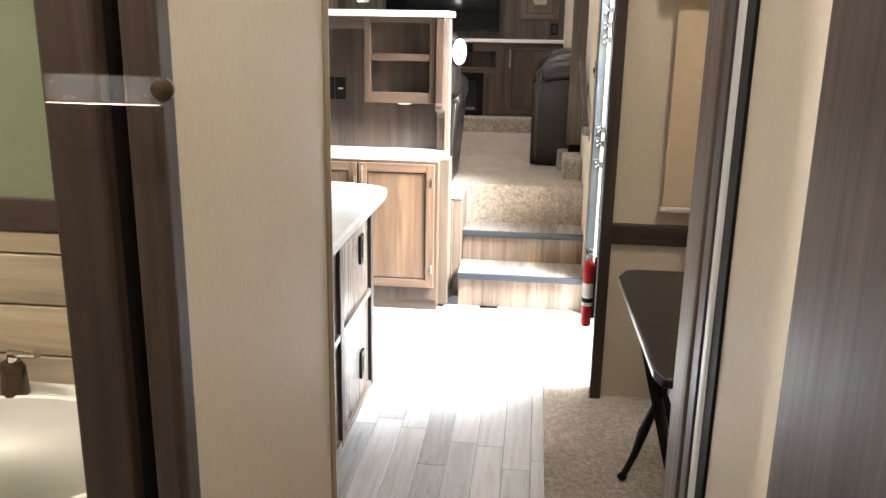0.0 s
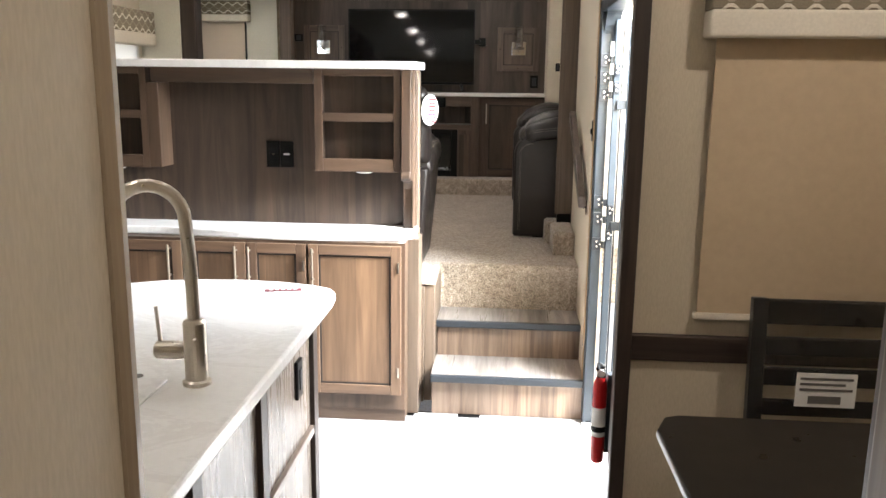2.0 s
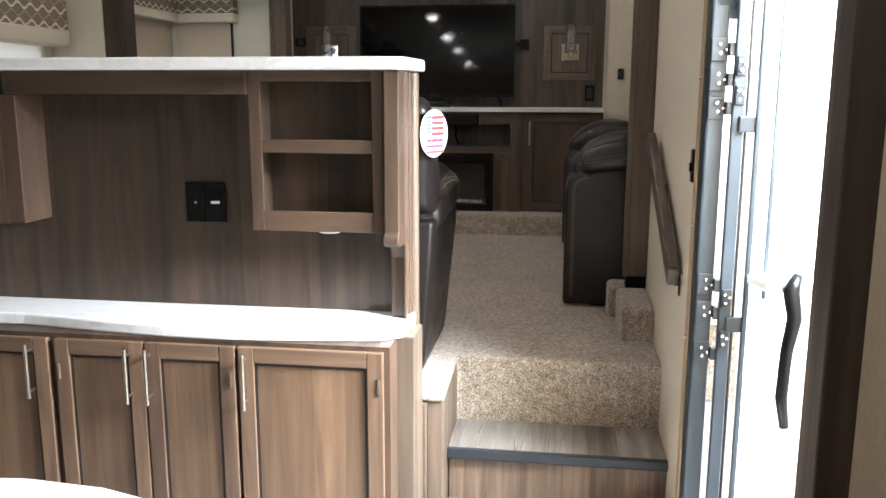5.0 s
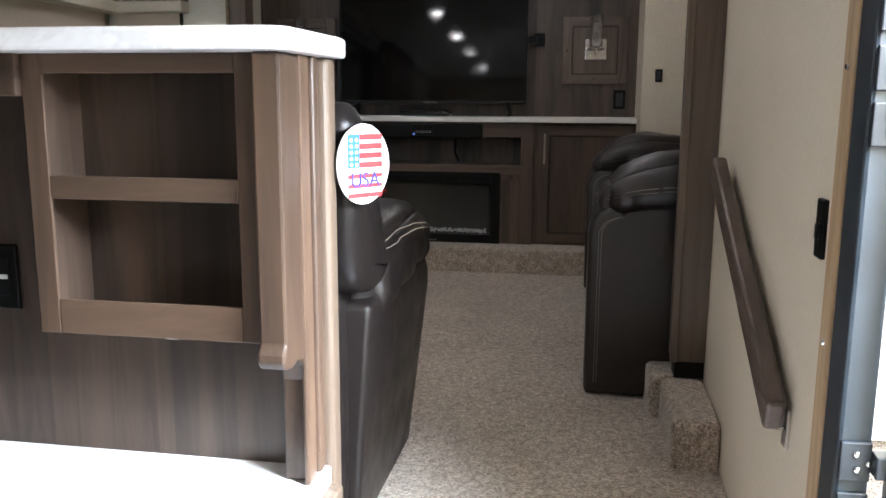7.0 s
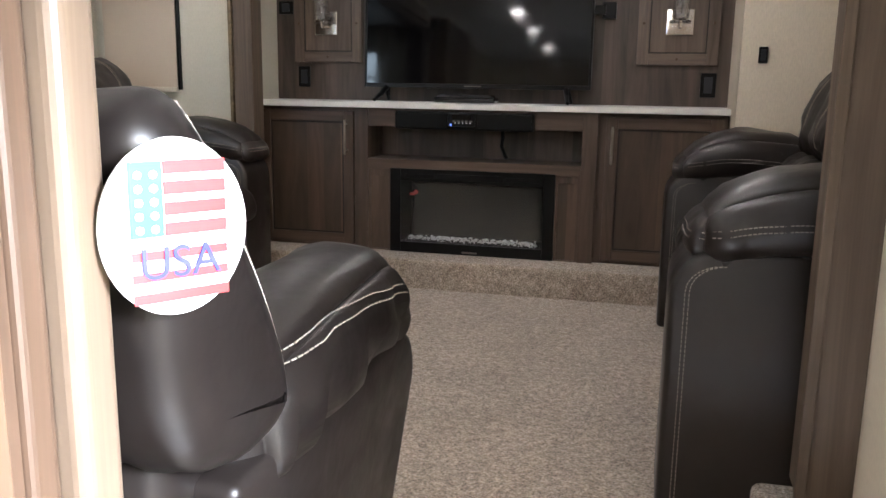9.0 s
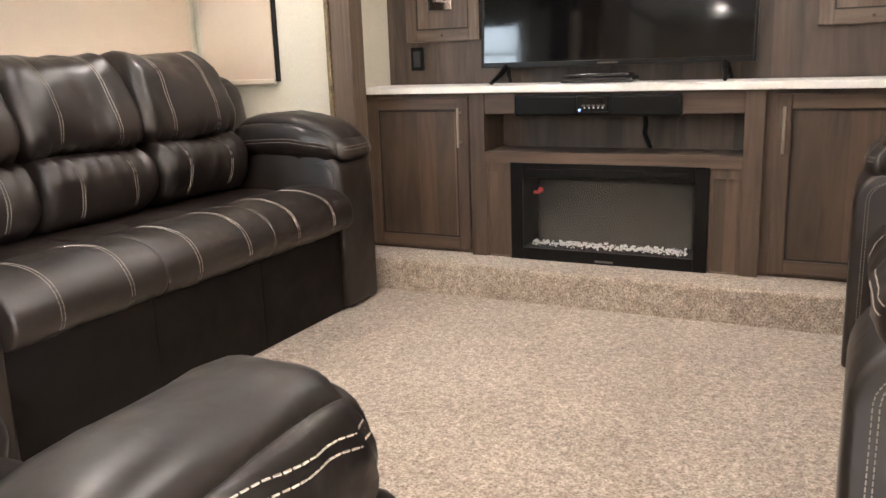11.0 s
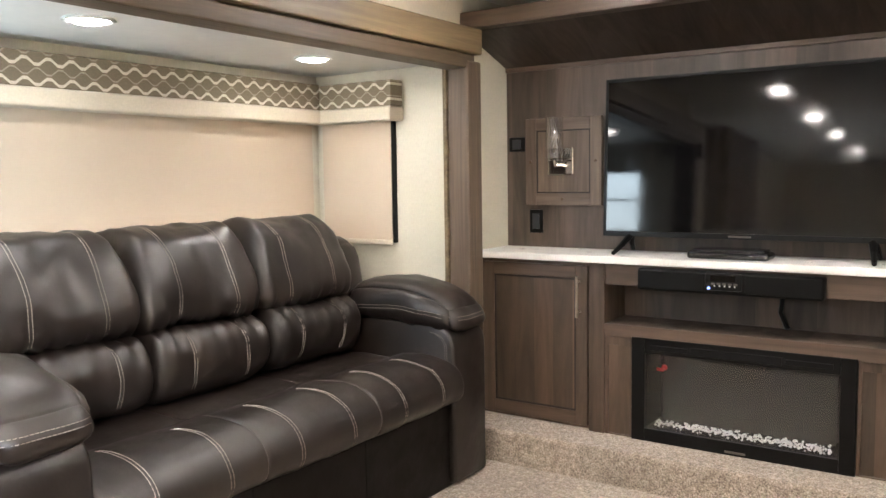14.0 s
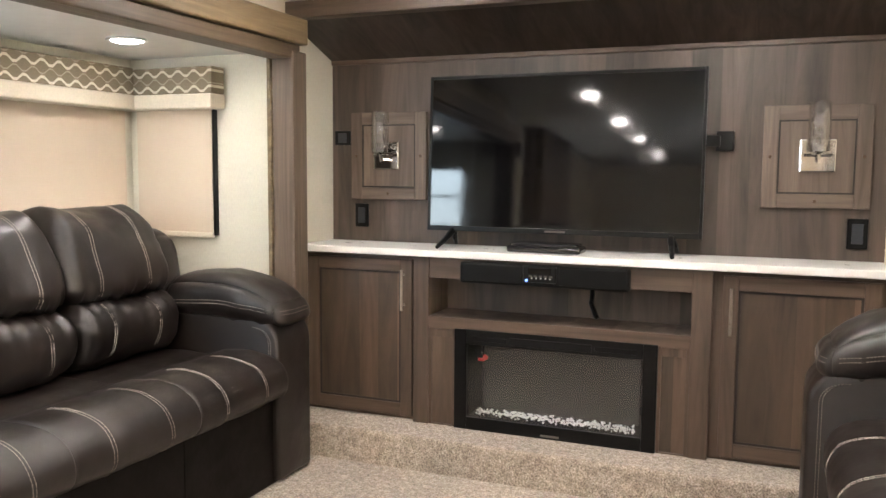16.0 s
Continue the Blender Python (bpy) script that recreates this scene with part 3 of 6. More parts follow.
part("edge_strip", box(0.652, 0.672, 5.70, 5.712, 0.775, CEIL_Z, 0.002), PILLAR, pil)

# hall casings
solid("trim_bath", box(0.064, 0.099, 0.880, 0.92, 0, 2.1, 0.008, 3), DARK_TRIM, kind="structure", label="dark wood bathroom door casing", category="casing")
# Solid black strip paints the shade of the gap behind the casing.
solid("trim_bath_inner", box(0.044, 0.065, 0.895, 0.93, 0, 2.1), BLACK_MATT, kind="structure", label="black strip for the shade in the bathroom casing gap", category="casing")
solid("door_1", box(-0.012, 0.044, 0.875, 0.91, 0, 2.05, 0.004), DARK_TRIM, kind="structure", label="dark wood edge of the open bathroom door", category="door")
solid("trim_hall_end", prism([(0.025, 1.531), (0.088, 1.531), (0.093, 1.540), (0.091, 1.552), (0.080, 1.558), (0.025, 1.558)], "z", 0, CEIL_Z), TAN_TRIM, kind="structure", label="brown corner trim on the hall partition", category="trim")
# Paler brown than its neighbours: the glossy casing's highlight is in the colour.
solid("trim_hall_right", box(0.752, 0.80, 1.636, 1.78, 0, CEIL_Z, 0.012, 3), PILLAR, kind="structure", label="wood slide casing, gloss highlight in its paler brown", category="casing")
solid("trim_hall_right_pale", box(0.760, 0.80, 1.540, 1.575, 0, CEIL_Z, 0.006), ALU, kind="structure", label="pale seal strip of the slide casing", category="trim")
solid("trim_hall_right_inner", box(0.757, 0.80, 1.575, 1.636, 0, CEIL_Z, 0.006), DARK_TRIM, kind="structure", label="dark wood slide casing strip", category="trim")
solid("trim_hall_right_edge", box(0.760, 0.80, 1.78, 1.80, 0, CEIL_Z, 0.004), DARK_TRIM, kind="structure", label="dark edge of the slide casing", category="trim")
solid("trim_hall_right_seal", box(0.766, 0.80, 1.485, 1.540, 0, CEIL_Z), BLACK_MATT, kind="structure", label="black rubber slide seal", category="trim")
solid("door_2", box(0.767, 0.80, 0.60, 1.155, 0, 2.05, 0.006), DARK_TRIM, kind="structure", label="dark satin wood hall door", category="door")

# dinette slide edge beside the entry door
solid("trim_slide_edge", box(0.722, 0.768, 3.40, 3.462, 0, CEIL_Z, 0.004), DARK_TRIM, kind="structure", label="dark wood edge of the dinette slide", category="trim")
solid("trim_slide_edge_pale", box(0.728, 0.766, 3.462, 3.50, 0, CEIL_Z, 0.004), PILLAR, kind="structure", label="brown wood edge strip of the dinette slide", category="trim")
solid("trim_wall_rail", box(0.766, 1.95, 3.420, 3.44, 0.69, 0.775, 0.006), DARK_TRIM_H, kind="structure", label="dark wood chair rail", category="rail")
solid("dinette_floor", box(0.53, 1.95, 1.50, 3.53, 0.0, 0.018, 0.008), CARPET, kind="structure", label="beige carpet of the dinette slide", category="carpet")
solid("trim_stair_wall", box(0.742, 0.80, 4.585, 4.63, 0, CEIL_Z, 0.003), BOARD_EDGE, kind="structure", label="raw pale board edge with screws", category="trim")


# ---- vinyl planks ----
def floor_planks():
    rng = random.Random(4)
    w, shapes = 0.102, {}
    x = -1.66
    while x < 0.74:
        x1 = min(x + w, 0.75)
        y = -0.9 - rng.random() * 0.6
        while y < 4.57:
            n = rng.choice((0.62, 0.78, 0.92))
            y0, y1 = max(y, -0.9), min(y + n, 4.572)
            y += n
            if y1 - y0 < 0.05:
                continue
            key = (round(x1 - x, 3), round(y1 - y0, 3))
            if key not in shapes:
                b = box(0.0008, key[0] - 0.0008, 0.0008, key[1] - 0.0008, -0.006, 0.0, 0.0012, 1)
                shapes[key] = mesh_of("plank", b, PLANK, Vector((0, 0, 0)))
            p = new("plank", shapes[key])
            p.location = (x, y0, 0)
            p.parent = floor
            p.matrix_parent_inverse = Matrix.Translation(-ORIGIN[floor])
        x = x1


# ---- entry door and what lies outside ----
def entry():
    f = thing("door_3", (0.78, 4.05, 0.0), "open entry door in a black metal frame", "door", kind="structure")
    fr = boxes((0.745, 0.79, 4.515, 4.585, 0.0, 1.86), (0.745, 0.83, 3.50, 3.545, 0.0, 1.86), (0.745, 0.83, 3.50, 4.585, 1.81, 1.86), bevel=0.006)
    part("door_frame", fr, JAMB, f)
    # rounded upper corner filler of the frame
    arc = [(4.52, 1.815), (4.52, 1.69)] + [(4.52 - 0.12 * (1 - math.cos(a)), 1.69 + 0.12 * math.sin(a)) for a in [math.pi / 2 * k / 8 for k in range(1, 9)]]
    part("corner", prism(arc, "x", 0.76, 0.82), JAMB, f)
    part("threshold", box(0.74, 0.86, 3.545, 4.515, -0.03, 0.012, 0.004), ALU, f, "bright aluminium threshold")
    slab = part("door_slab", boxes((0.90, 1.58, 4.66, 4.70, 0.02, 1.80), bevel=0.01), ALU, f, "white door slab swung outwards")
    part("door_skin", box(0.94, 1.55, 4.648, 4.66, 0.06, 1.76, 0.004), ALU, slab, "white inner skin")
    sc = part("screen_door", boxes((0.801, 0.832, 4.48, 4.50, 0.03, 1.78), (0.856, 0.870, 4.465, 4.480, 0.03, 1.78), (1.38, 1.41, 4.44, 4.475, 0.03, 1.78), (0.870, 1.38, 4.46, 4.475, 1.74, 1.78), (0.870, 1.38, 4.46, 4.475, 0.03, 0.07), bevel=0.004), JAMB, f, "slate metal screen door frame")
    part("screen_rail", box(0.897, 0.907, 4.45, 4.46, 1.0, 1.74, 0.002), JAMB, sc)
    part("link", box(0.818, 0.858, 4.470, 4.482, 1.415, 1.455, 0.003), METAL_BLACK, sc)
    part("link", box(0.818, 0.858, 4.470, 4.482, 0.905, 0.945, 0.003), METAL_BLACK, sc)
    part("seal", tube([(0.838, 4.49, 0.05), (0.838, 4.49, 1.76)], 0.004, 8), METAL_BLACK, sc, "black rubber seal")
    part("pull_bar", tube([(0.875, 4.44, 1.055), (0.89, 4.40, 1.055), (1.30, 4.38, 1.055), (1.35, 4.42, 1.05)], 0.022), WHITE_PLASTIC, sc, "white pull bar")
    part("grab_handle", tube([(0.955, 4.36, 1.085), (0.938, 4.35, 1.05), (0.950, 4.345, 0.98), (0.938, 4.345, 0.90), (0.935, 4.35, 0.78), (0.95, 4.36, 0.70)], [0.012, 0.020, 0.018, 0.015, 0.015, 0.012], 12), BLACK, sc, "black moulded grab handle", True)
    for z in (1.577, 1.506, 0.993, 0.884):
        hp = part("hinge_plate", box(0.806, 0.829, 4.474, 4.481, z - 0.024, z + 0.024, 0.002), METAL_BLACK, sc)
        for dx, dz in ((0.812, 0.010), (0.823, 0.004), (0.815, -0.012)):
            part("screw", lathe([(0.0042, 0), (0.0042, -0.003), (0.002, -0.004)], (dx, 4.474, z + dz), "y", 8), CHROME, hp)
    for z in (1.617, 1.544, 1.474, 1.022, 0.949, 0.839):
        h = part("hinge", boxes((0.748, 0.788, 4.507, 4.515, z - 0.028, z + 0.028), (0.788, 0.812, 4.488, 4.515, z - 0.016, z + 0.016), bevel=0.002), METAL_BLACK, f)
        for dx, dz in ((0.768, 0.012), (0.784, 0.0), (0.770, -0.010)):
            part("screw", lathe([(0.0045, 0), (0.0045, -0.003), (0.002, -0.004)], (dx, 4.507, z + dz), "y", 8), CHROME, h)
    h = part("catch", boxes((0.742, 0.752, 4.665, 4.70, 1.27, 1.36), (0.735, 0.744, 4.66, 4.68, 1.30, 1.325), bevel=0.003), BLACK, f, "black door catch on the wall")
    for z in (0.35, 0.85, 1.16, 1.55):
        part("screw", lathe([(0.005, 0), (0.004, -0.003)], (0.742, 4.607, z), "x", 8), CHROME, f)


def handrail():
    r = thing("handrail", (0.725, 5.15, UP), "brown wood handrail on brass brackets along the cream wall", "handrail")
    a, b = Vector((0.715, 5.47, 1.344)), Vector((0.722, 4.765, 0.982))
    d = (b - a).normalized()
    bm = box(-0.017, 0.017, 0, (b - a).length, -0.034, 0.034, 0.008)
    q = Vector((0, 1, 0)).rotation_difference(d).to_matrix().to_4x4()
    bmesh.ops.transform(bm, matrix=Matrix.Translation(a) @ q, verts=bm.verts)
    part("rail", bm, DARK_TRIM_W, r)
    for k in (0.33, 0.93):
        p = a + (b - a) * k
        br = part("bracket", tube([p + Vector((0.0, 0, -0.03)), p + Vector((0.012, -0.02, -0.055)), Vector((0.742, p.y - 0.03, p.z - 0.05))], 0.0045, 8), CHROME, r, "polished brass bracket")
        part("plate", boxes((0.742, 0.750, p.y - 0.045, p.y - 0.015, p.z - 0.085, p.z - 0.015), bevel=0.003), CHROME, br)


DARK_TRIM_W = wood("handrail_wood", (0.060, 0.040, 0.030), (0.115, 0.080, 0.062), (26, 1.6, 26), rough=0.4)


# ---- cabinets ----
def bar_pull(parent, x, y, z0, z1):
    h = part("handle", tube([(x, y - 0.028, z0), (x, y - 0.028, z1)], 0.0055, 10), NICKEL, parent, "brushed nickel bar handle")
    for z in (z0 + 0.02, z1 - 0.02):
        part("standoff", tube([(x, y, z), (x, y - 0.028, z)], 0.004, 8), NICKEL, h)


def panel_door(parent, x0, x1, y, z0, z1, rail=0.05, handle=None, mats=None):
    """A framed cabinet door whose face lies at y, with a recessed flat panel; mats: woods of panel, stiles and rails."""
    board, upright, level = mats or (CAB, CAB_FRAME, CAB_RAIL)
    d = part("door", boxes((x0 + rail - 0.004, x1 - rail + 0.004, y + 0.010, y + 0.016, z0 + rail - 0.004, z1 - rail + 0.004)), board, parent)
    part("stile", box(x0, x0 + rail, y, y + 0.018, z0, z1, 0.003), upright, d)
    part("stile", box(x1 - rail, x1, y, y + 0.018, z0, z1, 0.003), upright, d)
    part("rail", box(x0 + rail, x1 - rail, y + 0.0005, y + 0.018, z0, z0 + rail, 0.003), level, d)
    part("rail", box(x0 + rail, x1 - rail, y + 0.0005, y + 0.018, z1 - rail, z1, 0.003), level, d)
    a, b, c, e = x0 + rail, x1 - rail, z0 + rail, z1 - rail
    g = 0.008
    # Thin dark strips line the edge of the recessed panel.
    part("groove", boxes((a, b, y + 0.007, y + 0.011, c, c + g), (a, b, y + 0.007, y + 0.011, e - g, e), (a, a + g, y + 0.007, y + 0.011, c + g, e - g), (b - g, b, y + 0.007, y + 0.011, c + g, e - g)), DARK_EDGE, d, "dark strip round the recessed panel")
    if handle:
        bar_pull(d, handle[0], y, handle[1], handle[2])
    return d


def hutch():
    """Base cabinets, counter, board back, cubbies and bar top that divide the kitchen from the raised room."""
    y = 4.43
    rows = [(-1.475, -1.055, True, -1.105), (-1.035, -0.765, True, -0.805), (-0.760, -0.495, False, -0.745), (-0.485, -0.075, False, -0.462)]
    groups = [(-1.49, -1.045, [rows[0]]), (-1.045, -0.49, rows[1:3]), (-0.49, -0.06, [rows[3]])]
    for a, b, ds in groups:
        c = thing("base_cabinet", ((a + b) / 2, 4.55, 0), "brown alder base cabinet with framed doors", "cabinet", "hutch base cabinets")
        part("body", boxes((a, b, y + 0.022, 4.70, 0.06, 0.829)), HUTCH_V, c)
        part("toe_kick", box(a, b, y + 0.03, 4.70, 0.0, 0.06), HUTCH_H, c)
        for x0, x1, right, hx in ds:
            d = panel_door(c, x0, x1, y, 0.135, 0.818, 0.045, (hx, 0.645, 0.805), (CAB_LIT, CAB_LIT_V, CAB_LIT_H))
            for hz in (0.22, 0.70):
                xh = x0 + 0.012 if right else x1 - 0.012
                part("hinge", lathe([(0.004, 0), (0.004, 0.045)], (xh, y - 0.002, hz), "z", 8), NICKEL, d)
    # counter with a bowed front
    front = []
    for k in range(41):
        x = -1.64 + (1.64 - 0.095) * k / 40
        bow = 0.062 * max(0.0, math.sin(math.pi * min(1, max(0, (x + 1.18) / 1.18)))) ** 1.2
        front.append((x, 4.512 - bow))
    front += [(-0.070, 4.522), (-0.046, 4.54), (-0.033, 4.565), (-0.030, 4.60), (-0.030, 4.70), (-1.64, 4.70)]
    solid("counter", prism(front, "z", 0.829, 0.866, 0.006), COUNTER, "white solid-surface counter with a bowed front edge", "counter")
    h = thing("half_wall", (-0.8, 4.72, 0), "wood half wall with two open cubbies and a dark board back", "half wall")
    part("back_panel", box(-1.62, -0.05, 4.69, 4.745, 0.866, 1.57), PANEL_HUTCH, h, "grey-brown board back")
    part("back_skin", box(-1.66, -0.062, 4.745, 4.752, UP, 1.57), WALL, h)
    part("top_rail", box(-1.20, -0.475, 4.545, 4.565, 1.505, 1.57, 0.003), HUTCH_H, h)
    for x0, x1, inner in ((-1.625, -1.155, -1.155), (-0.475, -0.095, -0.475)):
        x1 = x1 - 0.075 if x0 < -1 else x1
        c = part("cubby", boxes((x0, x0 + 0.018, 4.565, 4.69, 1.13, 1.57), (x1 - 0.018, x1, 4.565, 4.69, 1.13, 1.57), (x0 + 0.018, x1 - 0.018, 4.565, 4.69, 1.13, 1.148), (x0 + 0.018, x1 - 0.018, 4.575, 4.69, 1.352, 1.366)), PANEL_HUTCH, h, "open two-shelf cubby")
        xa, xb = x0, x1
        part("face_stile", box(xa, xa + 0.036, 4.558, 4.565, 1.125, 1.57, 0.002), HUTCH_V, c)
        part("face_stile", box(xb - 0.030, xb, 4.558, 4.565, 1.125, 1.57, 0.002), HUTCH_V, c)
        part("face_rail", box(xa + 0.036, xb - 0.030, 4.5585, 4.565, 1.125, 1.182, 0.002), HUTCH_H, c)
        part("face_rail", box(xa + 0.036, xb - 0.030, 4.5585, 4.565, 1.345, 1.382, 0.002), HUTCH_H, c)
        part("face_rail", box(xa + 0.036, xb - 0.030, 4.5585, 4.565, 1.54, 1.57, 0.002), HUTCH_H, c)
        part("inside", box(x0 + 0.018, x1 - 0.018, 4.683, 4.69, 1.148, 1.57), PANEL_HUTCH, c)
        if x0 < -1:
            part("side_panel", box(x1, x1 + 0.055, 4.558, 4.69, 1.128, 1.503, 0.003), HUTCH_V, c)
        xm = (xa + xb) / 2 + 0.02
        part("puck_lens", lathe([(0.04, 0), (0.04, -0.008), (0.028, -0.014), (0.005, -0.016)], (xm, 4.62, 1.128), "z", 20), WHITE_PLASTIC, c, "small white puck light")
    # shaped end post
    prof = [(4.535, 1.57), (4.535, 1.130), (4.524, 1.118), (4.522, 1.106), (4.532, 1.094), (4.555, 1.088), (4.585, 1.092), (4.605, 1.086), (4.620, 1.070), (4.628, 1.045), (4.628, 0.866), (4.70, 0.866), (4.70, 1.57)]
    post = part("end_post", prism(prof, "x", -0.090, -0.045, 0.005), HUTCH_V, h, "shaped wood end post")
    part("end_trim", box(-0.050, -0.041, 4.612, 4.650, 0.866, 1.57, 0.003), HUTCH_V, post)
    part("end_trim", box(-0.055, -0.037, 4.662, 4.690, 0.866, 1.57, 0.006, 3), HUTCH_V, post)
    part("end_trim", box(-0.060, -0.026, 4.702, 4.752, 0.60, 1.57, 0.012, 4), PILLAR, post)
    part("end_trim", box(-0.085, -0.010, 4.555, 4.70, 0.0, 0.829, 0.004), PILLAR, h)
    part("end_trim", box(-0.045, 0.0, 4.70, 4.752, 0.0, 0.574, 0.004), PILLAR, h)
    top = [(-1.63, 4.485), (-0.075, 4.485), (-0.038, 4.492), (-0.018, 4.515), (-0.006, 4.72), (-0.012, 4.765), (-1.63, 4.765)]
    solid("bar_top", prism(top, "z", 1.57, 1.603, 0.006), COUNTER, "white solid-surface bar top on the half wall", "counter")
    for k, x in enumerate((-0.70, -0.6355)):
        o = thing("wall_outlet", (x, 4.69, 1.185), "black double wall outlet plate on the board back", "outlet", "outlets on the half wall")
        part("plate", box(x - 0.031, x + 0.031, 4.682, 4.69, 1.125, 1.245, 0.003), BLACK, o)
        part("socket", box(x - 0.016, x + 0.016, 4.679, 4.683, 1.15, 1.22, 0.002), BLACK_MATT, o)
        if k:
            part("label", box(x - 0.014, x + 0.014, 4.6780, 4.6795, 1.182, 1.190), PAPER, o, "white label")
        else:
            part("label", lathe([(0.004, 0), (0.004, -0.003)], (x + 0.004, 4.679, 1.185), "y", 10), CHROME, o)
    sp = thing("side_splash", (-1.66, 4.60, 0.866), "white rounded side splash on the counter", "side splash")
    part("board", prism([(4.52, 0.866), (4.52, 1.03), (4.53, 1.065), (4.56, 1.08), (4.69, 1.08), (4.69, 0.866)], "x", -1.665, -1.645, 0.003), SHELF_WHITE, sp)


def island():
    x1, y1 = -0.135, 3.42
    out = [(-0.86, 1.70), (-0.86, 3.25), (-0.845, 3.34), (-0.80, 3.40), (-0.72, 3.445), (-0.60, 3.475), (-0.46, 3.488), (-0.32, 3.475), (-0.22, 3.445), (-0.165, 3.415), (-0.140, 3.375), (-0.135, 3.32), (-0.135, 1.70)]
    c = thing("island", (-0.5, 2.5, 0), "brown wood kitchen island with framed side panels", "island")
    part("body", boxes((-0.80, -0.205, 1.75, 3.30, 0.08, 0.855)), CAB_FRAME, c)
    part("worktop", prism(out[::-1], "z", 0.855, 0.892, 0.008), COUNTER, c, "white veined solid-surface top with a bowed end")
    part("toe_kick", box(-0.77, -0.24, 1.78, 3.26, 0, 0.08), BLACK_MATT, c)
    xs = -0.205
    for y0, y in ((1.82, 2.32), (2.32, 2.775), (2.775, 3.30)):
        for z0, z in ((0.10, 0.50), (0.50, 0.845)):
            d = part("side_panel", box(xs + 0.002, xs + 0.012, y0 + 0.04, y - 0.02, z0 + 0.012, z - 0.012, 0.002), GREY_PANEL, c, "grey-brown satin panel")
    for y in (1.80, 2.30, 2.72, 3.24):
        part("stile", box(xs, xs + 0.026, y, y + 0.05, 0.085, 0.853, 0.002), DARK_TRIM, c)
    for z in (0.085, 0.485, 0.83):
        part("rail", box(xs, xs + 0.024, 1.82, 3.29, z, z + 0.026, 0.002), CAB_H, c)
    for yy, z in ((3.10, 0.71), (3.10, 0.245)):
        o = part("outlet", box(xs + 0.012, xs + 0.022, yy - 0.028, yy + 0.028, z - 0.055, z + 0.055, 0.003), BLACK, c)
        part("socket", box(xs + 0.022, xs + 0.025, yy - 0.012, yy + 0.012, z - 0.030, z + 0.030, 0.001), METAL_BLACK, o)
    # faucet
    f = thing("faucet", (-0.27, 2.575, 0.892), "brushed nickel gooseneck pull-down kitchen faucet", "faucet")
    part("base", lathe([(0.030, 0.0), (0.030, 0.008), (0.024, 0.012), (0.024, 0.135), (0.020, 0.142), (0.012, 0.145)], (-0.27, 2.575, 0.892), "z", 22), NICKEL, f)
    arch = [(-0.27, 2.575, 1.03), (-0.27, 2.570, 1.15), (-0.272, 2.560, 1.245)]
    for k in range(1, 13):
        a = math.pi * k / 12 * 0.95
        arch.append((-0.272 - 0.068 * (1 - math.cos(a)), 2.560 - 0.022 * (1 - math.cos(a)), 1.245 + 0.074 * math.sin(a)))
    end = Vector(arch[-1])
    part("neck", tube(arch, 0.0135, 14), NICKEL, f)
    part("spray_head", tube([end, end + Vector((-0.010, -0.004, -0.05)), end + Vector((-0.022, -0.008, -0.115))], [0.0145, 0.018, 0.020], 16), NICKEL, f)
    hd = part("handle_hub", lathe([(0.017, 0), (0.020, -0.02), (0.020, -0.062), (0.016, -0.066)], (-0.29, 2.575, 0.965), "x", 18), NICKEL, f)
    part("lever", tube([(-0.345, 2.575, 0.975), (-0.350, 2.572, 1.06)], [0.005, 0.004], 10), NICKEL, hd)
    # sink cover boards with finger slots
    for k, (a, b) in enumerate(((2.20, 2.58), (1.84, 2.19))):
        s = thing("sink_cover", (-0.52, (a + b) / 2, 0.892), "white sink cover board with wavy finger slots", "sink cover", "sink covers")
        part("board", box(-0.74, -0.335, a, b, 0.8925, 0.899, 0.003), COUNTER, s)
    for (sx, sy) in ((-0.455, 2.585), (-0.470, 2.50)):
        bm = bmesh.new()
        for p, r in zip(((sx - 0.05, sy), (sx, sy - 0.004), (sx + 0.05, sy)), (0.012, 0.009, 0.012)):
            join(bm, lathe([(r, 0.0), (r, 0.0012)], (p[0], p[1], 0.899), "z", 14))
        box(sx - 0.05, sx + 0.05, sy - 0.010, sy + 0.004, 0.899, 0.9002, bm=bm)
        solid("finger_slot", bm, GREY_INK, "dark finger slot in the sink cover", "slot", group="finger slots")
    t = thing("tag", (-0.30, 3.365, 0.892), "maroon printed tag lying on the island top", "tag")
    bm = box(-0.055, 0.055, -0.013, 0.013, 0.8925, 0.8945)
    bmesh.ops.rotate(bm, cent=(0, 0, 0), matrix=Matrix.Rotation(radians(15), 3, "Z"), verts=bm.verts)
    bmesh.ops.translate(bm, vec=(-0.30, 3.365, 0), verts=bm.verts)
    part("card", bm, MAROON, t)
    bm = bmesh.new()
    for k in range(5):
        box(-0.042 + k * 0.018, -0.030 + k * 0.018, -0.004, 0.004, 0.8946, 0.8952, bm=bm)
    bmesh.ops.rotate(bm, cent=(0, 0, 0), matrix=Matrix.Rotation(radians(15), 3, "Z"), verts=bm.verts)
    bmesh.ops.translate(bm, vec=(-0.30, 3.365, 0), verts=bm.verts)
    part("print", bm, PAPER, t, "pale print")


GREY_PANEL = wood("island_panel_wood", (0.185, 0.150, 0.122), (0.26, 0.213, 0.175), (26, 26, 1.5), rough=0.25)
CAB_H = wood("island_rail_wood", (0.16, 0.12, 0.095), (0.29, 0.23, 0.19), (26, 1.5, 26), rough=0.28)


